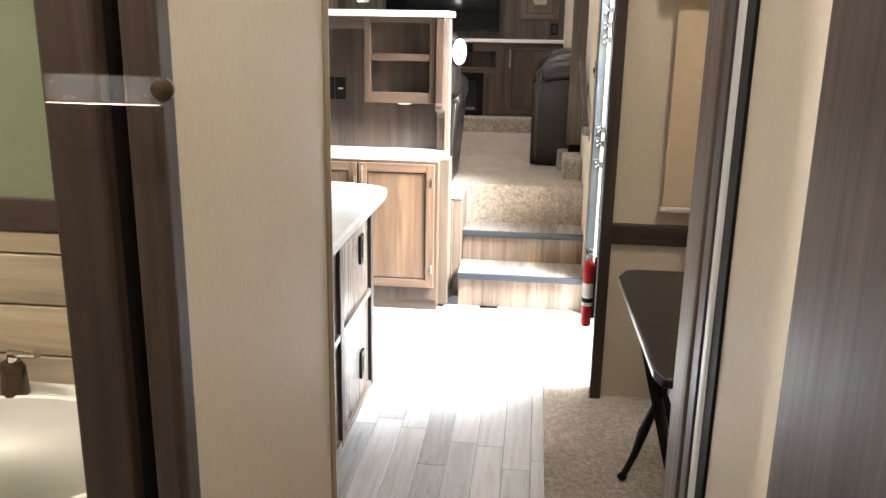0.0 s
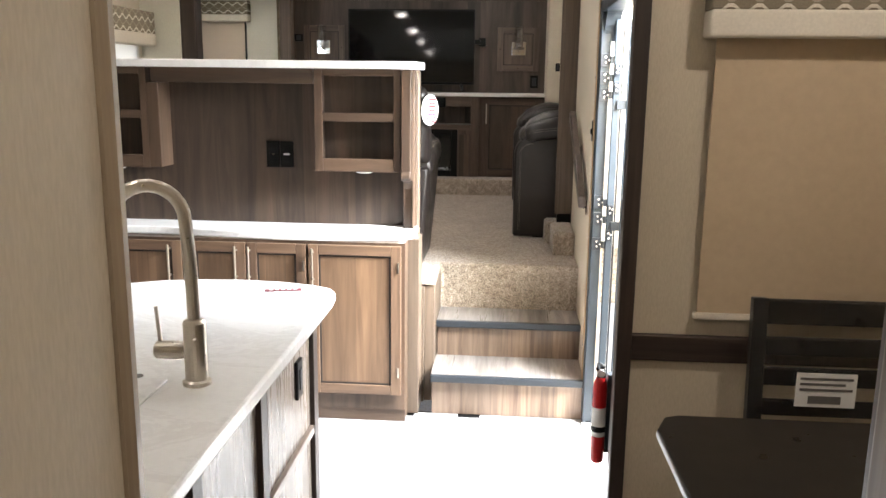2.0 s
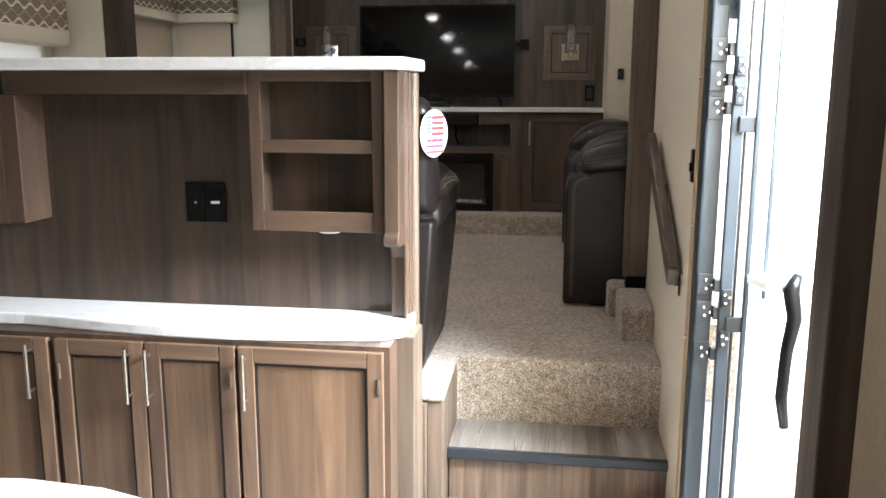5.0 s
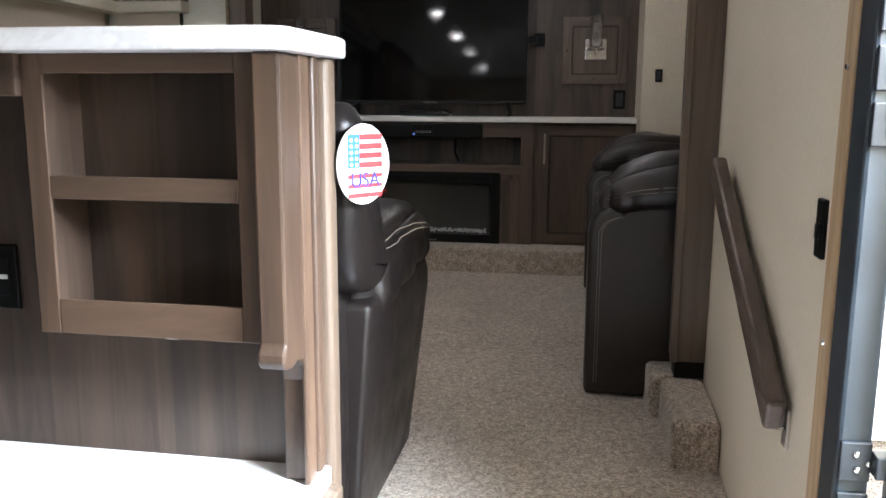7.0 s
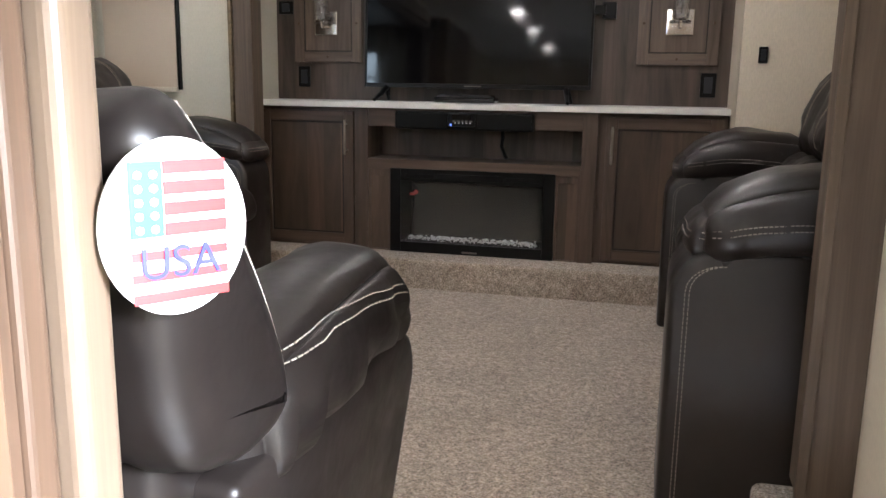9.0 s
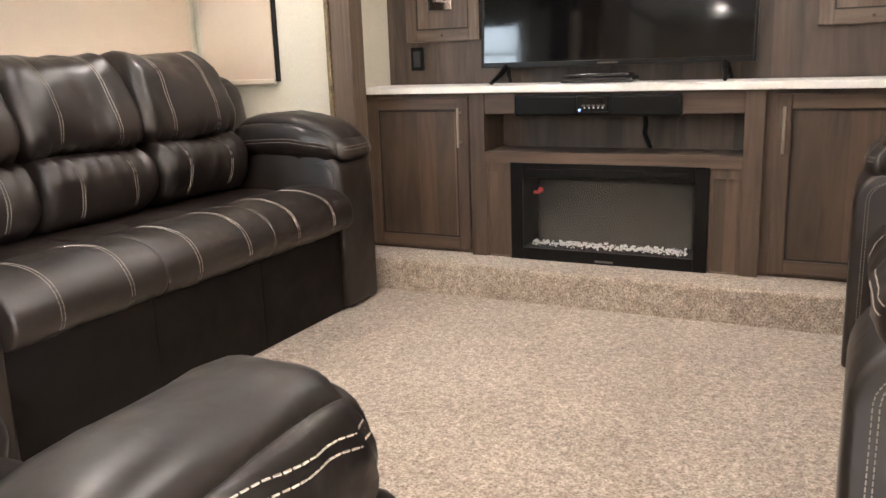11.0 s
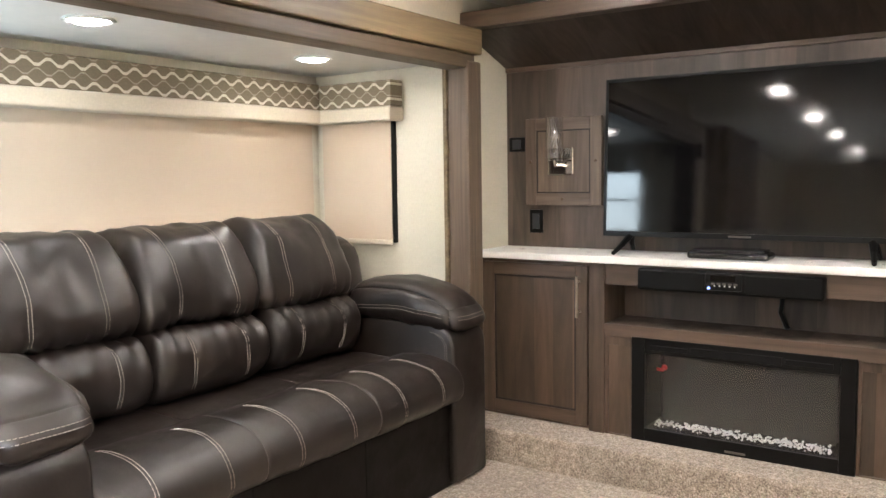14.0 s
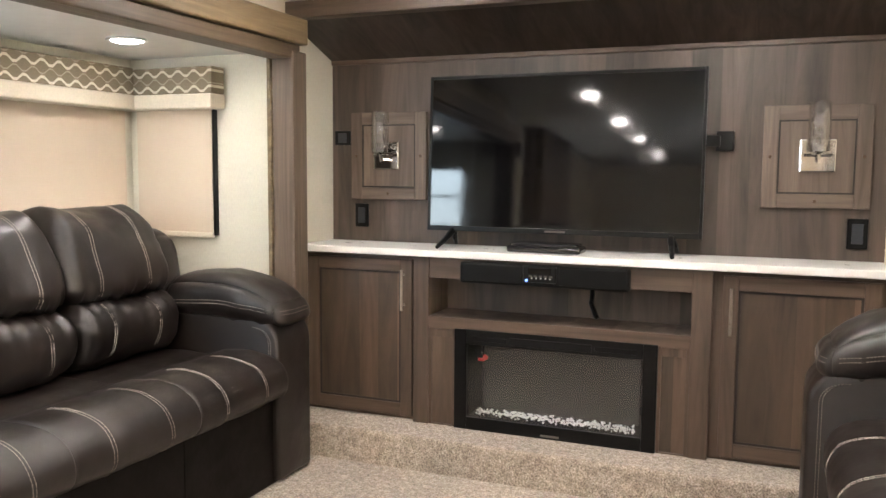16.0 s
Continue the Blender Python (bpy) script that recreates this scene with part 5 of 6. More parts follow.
def rolled(outline, y0, y1, n=20, r=0.025, wrinkle=0.005, seed=0.0, gather=None, corner=0.0, ear=0.0):
    """A sewn cushion: a soft outline in x and z drawn along y, drawn in towards its side seams; gather: (height, depth) of a puckered seam."""
    pts = smooth_outline(outline)
    m = len(pts)
    zs = [p[1] for p in pts]
    z_lo, z_hi = min(zs), max(zs)
    area = sum(pts[i][0] * pts[(i + 1) % m][1] - pts[(i + 1) % m][0] * pts[i][1] for i in range(m))
    sign = 1.0 if area > 0 else -1.0
    normals = []
    for i in range(m):
        dx, dz = pts[(i + 1) % m][0] - pts[i - 1][0], pts[(i + 1) % m][1] - pts[i - 1][1]
        k = math.hypot(dx, dz) or 1.0
        normals.append((sign * dz / k, -sign * dx / k))
    bm = bmesh.new()
    rings = []
    half, mid = (y1 - y0) / 2, (y0 + y1) / 2
    for j in range(n + 1):
        u = math.sin((j / n * 2 - 1) * math.pi / 2)
        edge = max(0.0, (abs(u) * half - (half - r)) / r)
        inset = r * (1 - math.sqrt(max(0.0, 1 - edge * edge)))
        ring = []
        for (x, z), (nx, nz) in zip(pts, normals):
            h = (z - z_lo) / (z_hi - z_lo)
            y = mid + u * half - math.copysign(corner * max(0.0, h - 0.55) ** 2 * abs(u) ** 3, u)
            p = Vector((x, y, z))
            k = noise.noise(p * 7 + Vector((seed, 0, 0))) * wrinkle + noise.noise(p * 19 + Vector((0, seed, 0))) * wrinkle * 0.4
            if gather:
                k += gather[1] * math.sin(y * 120 + 4 * noise.noise(p * 5)) * math.exp(-abs(z - gather[0]) / 0.035)
            k -= inset * (1 + 0.6 * h)
            ring.append(bm.verts.new((x + nx * k, y, z + nz * k + ear * abs(u) ** 5 * max(0.0, h - 0.7) / 0.3)))
        rings.append(ring)
    for p, q in zip(rings, rings[1:]):
        for i in range(m):
            bm.faces.new((p[i], p[(i + 1) % m], q[(i + 1) % m], q[i]))
    bm.faces.new(rings[0])
    bm.faces.new(rings[-1])
    return bm


def round_stitch(ob, cx, cz, ys, a0, a1, n=16, apart=(-0.005, 0.005)):
    """Double stitching that curls over a roll whose axis runs along y."""
    got = []
    for y in ys:
        for dy in apart:
            line = []
            for i in range(n):
                t = radians(a0 + (a1 - a0) * i / (n - 1))
                d = Vector((math.cos(t), 0, math.sin(t)))
                hit = on_surface([ob], [[Vector((cx, y + dy, cz)) + d * 0.1, Vector((cx, y + dy, cz)) + d * 0.1]], -d, 0.001)
                if hit:
                    line.append(hit[0][0])
            if len(line) > 1:
                got.append(line)
    st = part("stitching", stitch(got, 0.0028, 0.010, 0.002), THREAD, ob, "pale double stitching")
    return st


def upholstered(name, label, category, at, seats, length, depth=0.90, arm=0.22, seat_z=0.47, lip_z=0.33, back_z=1.0, split=0.69, arm_body=0.62, arm_top=0.77, hide=None, over=0.05, front_gap=0.02, wide_back=False, pillow_from=0.37, seat_in=0.0):
    """A leather seat facing local +x, its width along local +y, its back at x = 0; at is its pose."""
    s = new(name)
    s.empty_display_size = 0.05
    ORIGIN[s] = Vector((0, 0, 0))
    tagged(s, label, category)
    hide = hide or LEATHER
    w = (length - 2 * arm) / seats
    D, S, B = depth, seat_z, back_z
    inset = 0.09 if wide_back else 0.03
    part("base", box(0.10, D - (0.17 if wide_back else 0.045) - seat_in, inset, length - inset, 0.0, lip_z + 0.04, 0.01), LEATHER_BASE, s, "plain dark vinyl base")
    for k in range(1, seats):
        part("base_seam", box(D - seat_in - 0.046, D - seat_in - 0.0435, arm + w * k - 0.002, arm + w * k + 0.002, 0.01, lip_z), BLACK_MATT, s)
    part("back_frame", cushion(0.0, 0.12 if wide_back else 0.24, 0.05, length - 0.05, 0.05, B - 0.12, 0.04, 8, 0.003), hide, s, smooth=True)

    def lean(amount, z_from, z_to):
        def f(p, q):
            k = max(0.0, (p.z - z_from) / (z_to - z_from))
            return (p.x - amount * k ** 1.3, p.y, p.z)
        return f
    x, F = 0.0, D - seat_in
    seat_line = [(0.20, lip_z), (0.20, S - 0.02), (F - 0.42, S - 0.012), (F - 0.31, S - 0.022), (F - 0.24, S + 0.008), (F - 0.11, S + 0.016), (F - 0.01, S - 0.012), (F + 0.028, S - 0.075), (F + 0.018, lip_z + 0.005), (F - 0.05, lip_z - 0.025)]
    low_line = [(x + 0.17, S - 0.02), (x + 0.39, S - 0.025), (x + 0.475, S + 0.035), (x + 0.485, split - 0.06), (x + 0.43, split + 0.002), (x + 0.15, split + 0.01)]
    top_line = [(x + 0.06, split - 0.012), (x + 0.38, split - 0.012), (x + 0.440, split + 0.035), (x + 0.425, split + 0.13), (x + 0.37, B - 0.055), (x + 0.30, B + 0.004), (x + 0.19, B + 0.014), (x + 0.06, B - 0.02), (x + 0.0, B - 0.10)]
    if wide_back:
        low_line = [(p * 0.72 - 0.05, q) for p, q in low_line]
        top_line = [(p * 0.72 - 0.05, q) for p, q in top_line]
        x = -0.10
    for k in range(seats):
        a, b = arm + w * k, arm + w * (k + 1)
        ha, hb = (0.13, length - 0.13) if wide_back else (a, b)
        c = part("seat_cushion", rolled(seat_line, a - 0.002, b + 0.002, 24, 0.007, 0.006, k * 3.1), hide, s, smooth=True)
        lo = part("lumbar_cushion", rolled(low_line, ha, hb, 40, 0.050, 0.016, 5 + k * 2.3, (split - 0.01, 0.010)), hide, s, smooth=True)
        hi = part("headrest_cushion", rolled(top_line, ha - 0.004, hb + 0.004, 40, 0.060, 0.017, 9 + k * 1.7, (split + 0.0, 0.011), 0.16, 0.016), hide, s, smooth=True)
        u = [a + w * 0.27, a + w * 0.73]
        round_stitch(c, F - 0.13, S - 0.09, u, 128, -38)
        round_stitch(lo, x + 0.32, (S + split) / 2, u, 46, -30, 8)
        round_stitch(hi, x + 0.24, (split + B) / 2 - 0.02, u, 88, -32)
    if wide_back:
        for side, (a, b) in enumerate(((-0.012, 0.15), (length - 0.15, length + 0.012))):
            wing_line = [(-0.06, B - 0.065), (-0.075, B), (-0.03, B + 0.036), (0.025, B + 0.02), (0.085, split + 0.16), (0.13, split + 0.08), (0.17, split), (0.19, arm_body + 0.065), (0.178, arm_body + 0.03), (0.11, arm_body + 0.015), (0.0, arm_body + 0.035), (-0.04, split - 0.04)]
            wing = part("back_wing", rolled(wing_line, a, b, 20, 0.045, 0.006, 40 + side, (arm_body + 0.01, 0.005)), hide, s, smooth=True)
            yy = a + 0.02 if side == 0 else b - 0.02
            round_stitch(wing, 0.02, (split + B) / 2 - 0.04, [yy], 96, -58, 14, (-0.004, 0.004))
    for side, (a, b) in enumerate(((0.0, arm), (length - arm, length))):
        X, toe = D - front_gap, 0.13 if wide_back else 0.0
        arc = [(X - 0.10 * (1 - math.cos(t)), arm_body - 0.10 + 0.10 * math.sin(t)) for t in [math.pi / 2 * i / 7 for i in range(8)]]
        panel = [(0.06, 0.012), (X - toe, 0.012), (X - 0.4 * toe, 0.25)] + arc + [(0.06, arm_body)]
        slab = prism(panel, "y", a, b, 0.014)
        if wide_back:
            for v in slab.verts:
                v.co.y += (0.035 if side == 0 else -0.035) * max(0.0, 1 - v.co.z / arm_body)
        body = part("arm_body", slab, hide, s, smooth=True)
        body.data.set_sharp_from_angle(angle=radians(50))

        def pillow_shape(p, q):
            t = (p.x - pillow_from) / (D + over - pillow_from)
            ripple = 0.008 * math.sin(p.x * 95 + noise.noise(p * 6) * 5) * (1 - max(0, q.z)) * (abs(q.y) > 0.6)
            drop = (0.0 if wide_back else -0.028) * max(0.0, t - 0.55) ** 1.5 * 2.2
            if not wide_back:
                f = max(0.0, (t - 0.45) / 0.55)
                drop -= max(0.0, p.z - arm_body + 0.005) * 0.36 * f ** 2.2
            if wide_back:
                drop -= 0.05 * max(0.0, 0.8 - t)
            return (p.x, p.y + ripple * (1 if q.y > 0 else -1), p.z + drop + 0.012 * math.sin(math.pi * max(0, min(1, t))))
        pil_ = part("arm_pillow", cushion(pillow_from, D + over, a - 0.012, b + 0.016, arm_body - 0.035, arm_top - 0.008, 0.078 if wide_back else 0.066, 16, 0.008, 20 + side * 7.0, pillow_shape, 0.012 if wide_back else 0.020), hide, s, smooth=True)
        zs = arm_body + (arm_top - arm_body) * (0.62 if wide_back else 0.30)
        x_from = pillow_from + 0.06
        for way, yy in (((0, -1, 0), b), ((0, 1, 0), a)):
            rows = [[(x_from + (D + over - x_from - 0.03) * i / 20, yy, zs + dz + 0.012 * math.sin(math.pi * i / 20) - 0.03 * max(0, i / 20 - 0.6)) for i in range(21)] for dz in (-0.006, 0.006)]
            part("stitching", stitch(on_surface([pil_], rows, way, 0.0008), 0.0026, 0.007, 0.003), THREAD, pil_, "pale double stitching")
        fr = [[(D, a + (b - a) * i / 10, zs + dz - 0.018) for i in range(11)] for dz in (-0.006, 0.006)]
        part("stitching", stitch(on_surface([pil_], fr, (-1, 0, 0), 0.0008), 0.0026, 0.007, 0.003), THREAD, pil_, "pale double stitching")
        edge = []
        for dd in (0.030, 0.038):
            pts = [(D - front_gap - dd, 0, 0.05 + (arm_body - 0.14) * i / 8) for i in range(9)]
            pts += [(D - front_gap - dd - 0.07 * (1 - math.cos(t)), 0, arm_body - 0.09 + 0.055 * math.sin(t)) for t in [math.pi / 2 * i / 6 for i in range(1, 7)]]
            edge.append(pts)
        if not wide_back:
            for way, yy in (((0, -1, 0), b), ((0, 1, 0), a)):
                part("stitching", stitch(on_surface([body], [[(p[0], yy, p[2]) for p in e] for e in edge], way, 0.0008), 0.0022, 0.006, 0.003), THREAD, body, "pale edge stitching")
            part("back_wing", cushion(0.05, 0.34, a + 0.03, b - 0.01, arm_body - 0.10, B - 0.09, 0.08, 9, 0.006, 30 + side, lean(0.08, arm_body, B), 0.01), hide, s, smooth=True)
    for x in (0.16, D - 0.10):
        for y in (0.10, length - 0.10):
            part("foot", box(x - 0.03, x + 0.03, y - 0.03, y + 0.03, -0.0, 0.02), BLACK_MATT, s)
    for o in s.children_recursive:
        if o.name.startswith("stitching"):
            o["kind"] = "stuff"
    s.matrix_world = at
    return s


def seating():
    upholstered("sofa", "dark brown leather reclining sofa with pale double stitching", "sofa", pose(-2.165, 5.725, UP), 3, 1.85, 0.90, back_z=0.975, split=0.68, arm_body=0.60, arm_top=0.725, over=-0.02)
    upholstered("loveseat", "dark brown leather loveseat with pale stitching and plump arms", "sofa", pose(1.27, 7.58, UP, 0, 0, 180), 2, 1.72, 0.875, arm=0.25, arm_body=0.60, arm_top=0.735, hide=LEATHER, front_gap=0.02, over=-0.06, seat_in=0.09)
    upholstered("recliner", "dark brown leather recliner seen from its side and back", "armchair", pose(-0.005, 4.83, UP, 0, 0, 90), 1, 0.86, 0.70, arm=0.175, seat_z=0.40, lip_z=0.26, back_z=0.865, split=0.64, arm_body=0.51, arm_top=0.655, hide=LEATHER_R, over=-0.06, front_gap=0.0, wide_back=True, pillow_from=0.12)


# ---- dinette ----
def dinette():
    t = thing("dining_table", (1.15, 2.4, 0.018), "black satin dining table with splayed trestle legs", "table")
    top = [(0.735, 2.77), (0.765, 2.845), (0.80, 2.86), (1.60, 2.86), (1.60, 1.95), (0.765, 1.95), (0.748, 2.0)]
    part("tabletop", prism(top, "z", 0.725, 0.75, 0.006), BLACK_SATIN, t)
    part("apron", boxes((0.80, 1.55, 2.79, 2.81, 0.655, 0.725), (0.80, 0.82, 2.02, 2.79, 0.655, 0.725), (0.80, 1.55, 2.0, 2.02, 0.655, 0.725)), BLACK_SATIN, t)
    for yy in (2.86 - 0.10, 2.10):
        part("strut", tube([(0.80, yy, 0.68), (0.96, yy, 0.06)], 0.020, 4), BLACK_SATIN, t)
        part("leg", tube([(0.985, yy, 0.69), (0.90, yy, 0.34), (0.855, yy, 0.20), (0.835, yy, 0.12), (0.80, yy, 0.03)], [0.013, 0.012, 0.018, 0.013, 0.011], 10), BLACK_SATIN, t)
        part("foot", lathe([(0.012, 0.0), (0.018, 0.01), (0.010, 0.025)], (0.798, yy, 0.018), "z", 12), BLACK, t)
    c = thing("dining_chair", (1.28, 3.1, 0.018), "black slatted dining chair wrapped in clear plastic", "chair")
    y = 3.27
    for x in (1.085, 1.485):
        part("back_post", prism([(y - 0.02, 0.018), (y + 0.015, 0.018), (y + 0.02, 0.45), (y + 0.055, 0.93), (y + 0.02, 0.935), (y - 0.02, 0.45)], "x", x, x + 0.042, 0.004), BLACK_SATIN, c)
    for z, h in ((0.855, 0.075), (0.765, 0.055), (0.675, 0.055), (0.585, 0.05)):
        k = (z - 0.45) / 0.48
        part("slat", box(1.127, 1.485, y + 0.0 + 0.03 * k, y + 0.018 + 0.03 * k, z, z + h, 0.006), BLACK_SATIN, c)
    part("seat", box(1.06, 1.50, 2.88, 3.27, 0.44, 0.485, 0.015, 3), LEATHER_R, c)
    for x in (1.065, 1.455):
        part("front_leg", box(x, x + 0.04, 2.89, 2.93, 0.018, 0.44, 0.004), BLACK_SATIN, c)
    part("stretcher", box(1.08, 1.48, 2.90, 2.92, 0.16, 0.19, 0.003), BLACK_SATIN, c)
    film = bmesh.new()
    rows = []
    for i in range(13):
        row = []
        for j in range(9):
            x, z = 1.07 + 0.475 * i / 12, 0.58 + 0.375 * j / 8
            d = noise.noise(Vector((x * 14, z * 9, 2.0))) * 0.010
            row.append(film.verts.new((x, y - 0.028 + 0.055 * j / 8 + d - 0.01, z)))
        rows.append(row)
    for a, b in zip(rows, rows[1:]):
        for j in range(8):
            film.faces.new((a[j], a[j + 1], b[j + 1], b[j]))
    f = part("plastic_wrap", film, FILM, c, "crinkled clear plastic wrap", True)
    f.visible_shadow = False
    tag = part("tag", box(1.205, 1.37, y - 0.035, y - 0.032, 0.635, 0.735), PAPER, c, "white product tag with printed lines")
    part("print", boxes(*[(1.215, 1.36 - 0.02 * (k % 2), y - 0.0362, y - 0.0350, 0.715 - 0.016 * k, 0.722 - 0.016 * k) for k in range(3)], (1.24, 1.33, y - 0.0362, y - 0.0350, 0.645, 0.668)), GREY_INK, tag)


BLACK_SATIN = plain("black_satin_wood", (0.0065, 0.0062, 0.0062), 0.30, 0.0, 0.25, vary=0.06, relief=0)


def extinguisher():
    x, y = 0.698, 3.545
    e = thing("fire_extinguisher", (x, y, 0.29), "red fire extinguisher strapped beside the entry door", "extinguisher")
    part("cylinder", lathe([(0.018, 0.0), (0.022, 0.006), (0.023, 0.02), (0.023, 0.25), (0.021, 0.275), (0.016, 0.292), (0.011, 0.30)], (x, y, 0.29), "z", 22), RED, e, smooth=True)
    part("label", lathe([(0.0235, 0.0), (0.0235, 0.10)], (x, y, 0.385), "z", 22), PAPER, e, "white instruction label")
    part("strap", lathe([(0.0240, 0.0), (0.0250, 0.003), (0.0250, 0.017), (0.0240, 0.02)], (x, y, 0.40), "z", 22), BLACK, e, "black strap")
    part("valve", boxes((x - 0.012, x + 0.012, y - 0.012, y + 0.012, 0.585, 0.62), bevel=0.003), CHROME, e)
    part("lever", tube([(x + 0.008, y, 0.622), (x - 0.012, y - 0.03, 0.640), (x - 0.018, y - 0.055, 0.632)], 0.006, 8), BLACK, e)
    part("gauge", lathe([(0.012, 0), (0.012, -0.008)], (x, y - 0.012, 0.603), "y", 14), PAPER, e)
    part("bracket", boxes((x + 0.021, 0.745, y - 0.02, y + 0.02, 0.33, 0.60)), METAL_BLACK, e)


def flag_sign():
    """A round white sign with a flag print, on the end of the half wall."""
    cx, y, cz = 0.014, 4.775, 1.392
    s = thing("round_sign", (cx, y, cz - 0.07), "round white plastic sign with a striped flag print", "sign")

    def ell(rx, rz, yy):
        bm = bmesh.new()
        n = 40
        f = [bm.verts.new((cx + rx * math.cos(2 * math.pi * k / n), yy, cz + rz * math.sin(2 * math.pi * k / n))) for k in range(n)]
        b = [bm.verts.new((cx + rx * math.cos(2 * math.pi * k / n), yy + 0.003, cz + rz * math.sin(2 * math.pi * k / n))) for k in range(n)]
        bm.faces.new(f)
        bm.faces.new(b)
        for k in range(n):
            bm.faces.new((f[k], f[(k + 1) % n], b[(k + 1) % n], b[k]))
        return bm
    part("disc", ell(0.060, 0.070, y), PAPER, s)
    yf, yb = y - 0.0012, y - 0.0002
    for k, (a, b) in enumerate(((0.049, 0.042), (0.033, 0.026), (0.017, 0.010), (0.001, -0.006))):
        part("stripe", boxes((cx - 0.009, cx + 0.042, yf, yb, cz + b, cz + a + 0.003)), RED_PRINT, s)
    for a, b in ((-0.017, -0.024), (-0.034, -0.041), (-0.058, -0.050)):
        part("stripe", boxes((cx - 0.036, cx + 0.042, yf, yb, cz + min(a, b), cz + max(a, b))), RED_PRINT, s)
    part("canton", boxes((cx - 0.036, cx - 0.010, yf, yb, cz - 0.006, cz + 0.052)), BLUE_PRINT, s)
    stars = bmesh.new()
    for i in range(2):
        for j in range(5):
            join(stars, lathe([(0.0032, 0), (0.0032, -0.0008)], (cx - 0.029 + i * 0.012, yf, cz + 0.0 + j * 0.0105), "y", 8))
    part("stars", stars, PAPER, s)
    cu = bpy.data.curves.new("sign_letters", "FONT")
    cu.body, cu.size, cu.align_x, cu.align_y, cu.extrude = "USA", 0.036, "CENTER", "CENTER", 0.0006
    tmp = bpy.data.objects.new("tmp_text", cu)
    scene.collection.objects.link(tmp)
    me = bpy.data.meshes.new_from_object(tmp.evaluated_get(bpy.context.evaluated_depsgraph_get()))
    bpy.data.objects.remove(tmp)
    bm = bmesh.new()
    bm.from_mesh(me)
    bmesh.ops.transform(bm, matrix=pose(cx + 0.002, yf - 0.001, cz - 0.028, 90, 0, 0), verts=bm.verts)
    part("letters", bm, NAVY_PRINT, s, "navy blue letters USA")
    s.rotation_euler = (0, 0, radians(56))


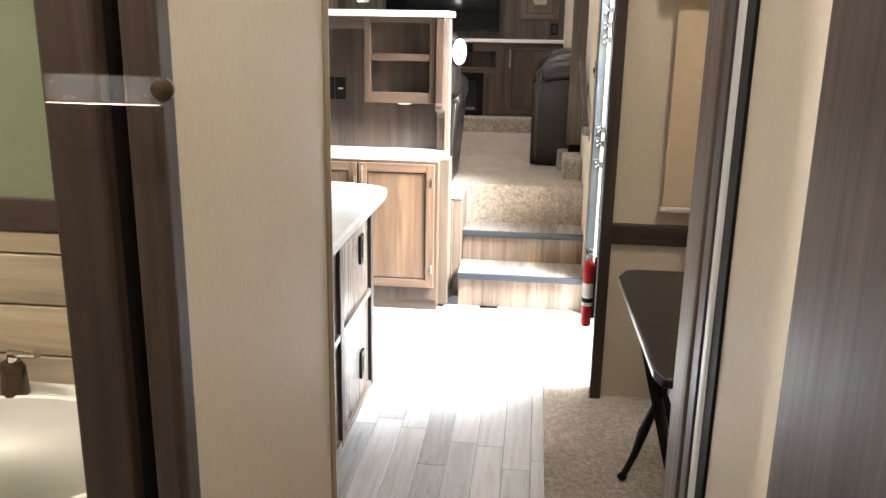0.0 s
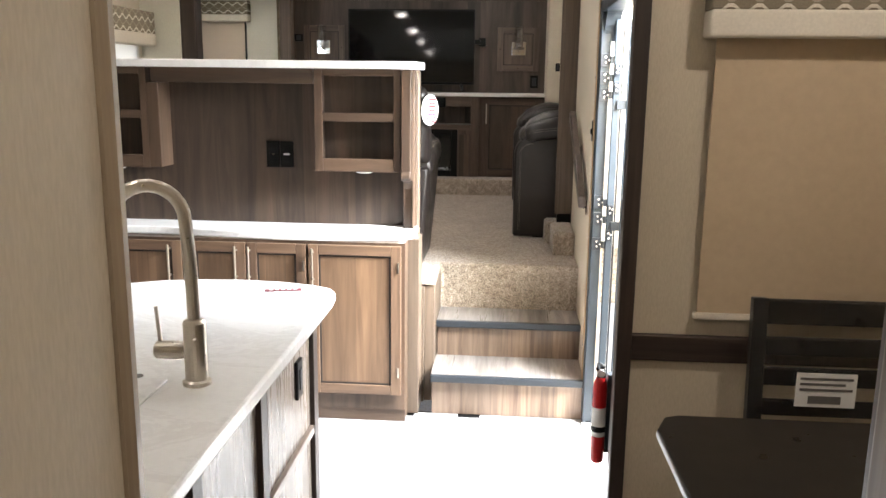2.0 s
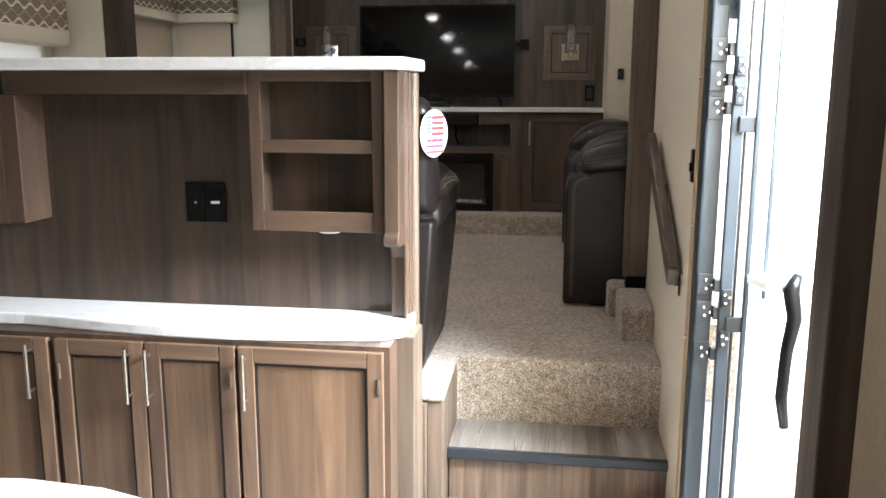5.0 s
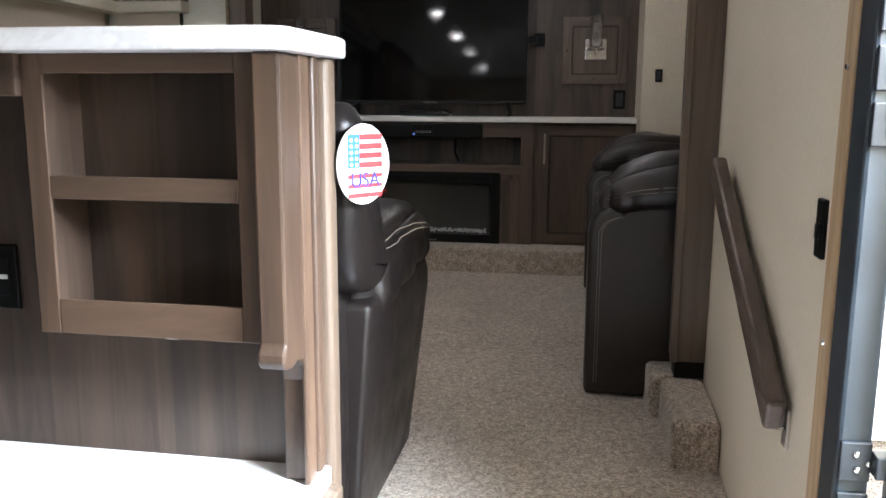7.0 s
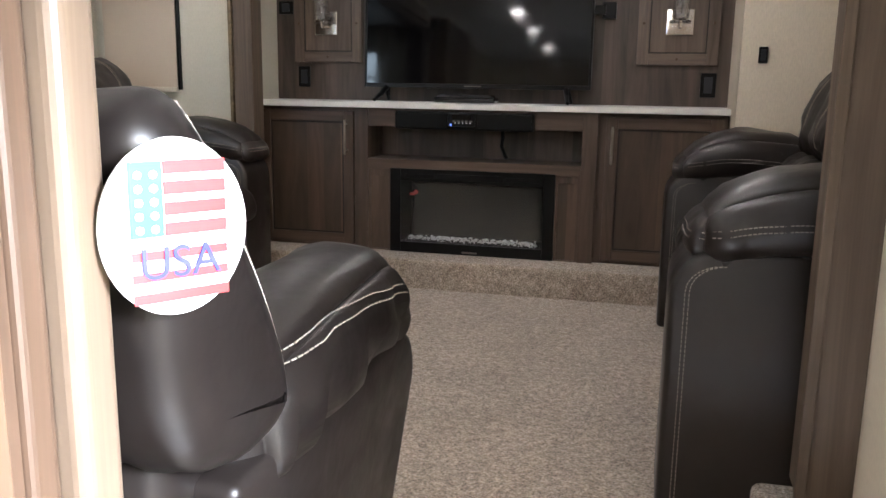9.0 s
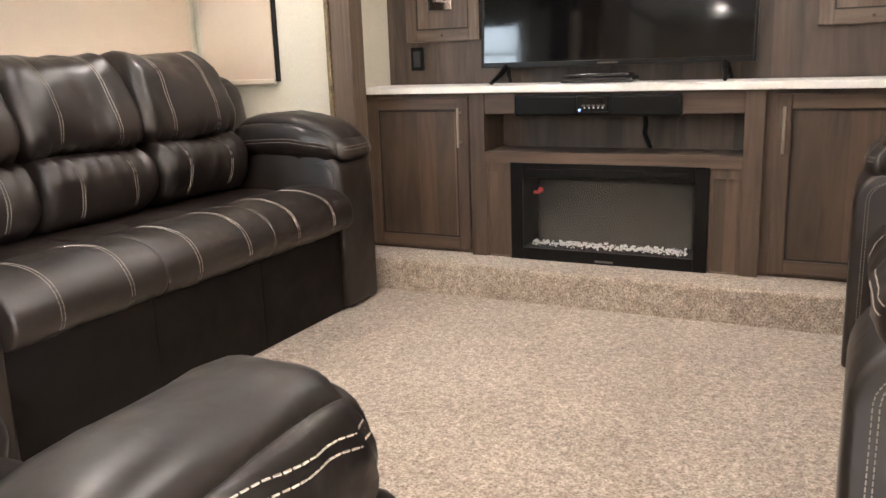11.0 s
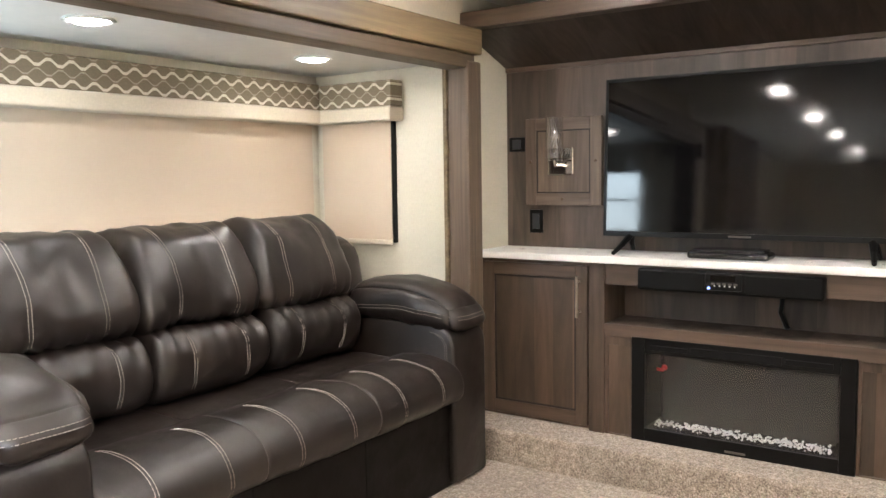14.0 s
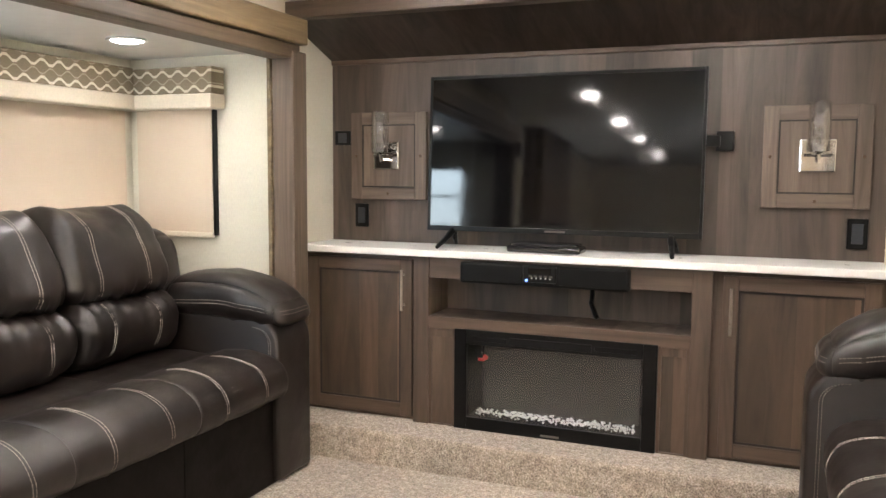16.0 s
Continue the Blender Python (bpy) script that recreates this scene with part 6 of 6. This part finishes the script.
# ---- bathroom beyond the hall door ----
def bathroom():
    solid("wall_bath_left", box(-1.75, -1.70, -1.0, 1.47, 0, CEIL_Z), TILE, kind="structure", label="bathroom outer wall", category="wall")
    w = solid("wall_bath_end", box(-1.70, 0.03, 1.44, 1.47, 0, CEIL_Z), TILE, kind="structure", label="bathroom wall clad in wood boards", category="wall")
    for k in range(4):
        b = solid("backsplash_board", box(-1.2, 0.0, 1.425, 1.44, 0.856 + k * 0.094, min(0.947 + k * 0.094, 1.177), 0.003), BATH_BOARD, "pale wood backsplash board above the vanity", "board", group="backsplash boards")
    m = thing("bath_mirror", (-0.6, 1.43, 1.22), "large bathroom mirror with a dark lower edge", "mirror")
    part("glass", box(-1.15, -0.02, 1.428, 1.436, 1.236, 2.0), GREEN_GLASS, m)
    part("frame", box(-1.17, 0.0, 1.42, 1.44, 1.178, 1.236, 0.004), DARK_TRIM_H, m)
    v = thing("vanity", (-0.55, 1.2, 0), "cream bathroom vanity top with a moulded sink", "vanity")
    part("cabinet", box(-1.1, 0.0, 0.97, 1.42, 0, 0.86), CAB_FRAME, v)
    part("vanity_top", boxes((-1.15, 0.02, 0.93, 1.00, 0.86, 0.90), (-1.15, 0.02, 1.36, 1.425, 0.86, 0.90), (-1.15, -0.60, 1.00, 1.36, 0.86, 0.90), (-0.10, 0.02, 1.00, 1.36, 0.86, 0.90), bevel=0.006), PORCELAIN, v)
    bowl = lathe([(0.262, 0.0), (0.248, 0.004), (0.235, -0.01), (0.20, -0.08), (0.10, -0.12), (0.02, -0.125)], (-0.35, 1.18, 0.902), "z", 36)
    bmesh.ops.scale(bowl, vec=(1, 0.72, 1), space=Matrix.Translation((0.35, -1.18, 0)), verts=bowl.verts)
    part("sink_bowl", bowl, PORCELAIN, v, smooth=True)
    f = thing("bath_faucet", (-0.43, 1.37, 0.90), "small chrome bathroom faucet", "faucet")
    part("body", lathe([(0.024, 0), (0.022, 0.05), (0.016, 0.06)], (-0.43, 1.37, 0.90), "z", 16), BRONZE, f)
    part("spout", tube([(-0.43, 1.37, 0.95), (-0.42, 1.36, 0.98), (-0.36, 1.34, 0.99)], [0.010, 0.009, 0.008], 12), CHROME, f)
    # catch strap on the bathroom door casing
    s = thing("door_strap", (0.0, 0.865, 1.44), "clear plastic door strap with a dark knob", "strap")
    part("strap", box(0.0, 0.112, 0.862, 0.865, 1.452, 1.480, 0.001), FILM, s)
    part("wire", tube([(0.0, 0.862, 1.4535), (0.112, 0.862, 1.4535)], 0.0008, 6), BRONZE, s)
    part("knob", lathe([(0.010, 0.0), (0.011, -0.006), (0.008, -0.012), (0.003, -0.014)], (0.112, 0.866, 1.468), "y", 16), BRONZE, s)


BATH_BOARD = wood("bath_board_wood", (0.24, 0.19, 0.12), (0.42, 0.35, 0.24), (1.5, 24, 24), rough=0.5)

entry()
handrail()
hutch()
island()
kitchen_side()
media_cabinets()
television()
sconce_plaque(-1.383, -1.035, 1.60, 1.965, -1.215)
sconce_plaque(0.262, 0.610, 1.60, 1.958, 0.440)
wall_plates()
blinds()
slide_window()
for px, py in ((-1.72, 6.27), (-1.77, 7.19)):
    puck(px, py, 2.165, 0.09)
for px, py, watts in ((-0.83, 4.69, 2.2), (-0.83, 3.73, 1.0), (-0.83, 2.6, 1.0)):
    puck(px, py, CEIL_Z, watts)
# Only (-0.83, 5.78) is known; the rest are added fill for the media wall.
for px, py, watts in ((-0.83, 5.78, 1.5), (0.16, 5.78, 1.1), (-0.90, 7.15, 1.6), (0.16, 7.15, 2.8)):
    puck(px, py, CEIL_Z, watts)
# Hall, dinette and bathroom lights are unseen, added to brighten those rooms.
puck(0.4, 0.6, CEIL_Z, 4.3)
puck(1.30, 2.5, CEIL_Z, 4.8)
puck(-0.5, 0.6, CEIL_Z, 11.0)
seating()
dinette()
extinguisher()
flag_sign()
bathroom()
floor_planks()
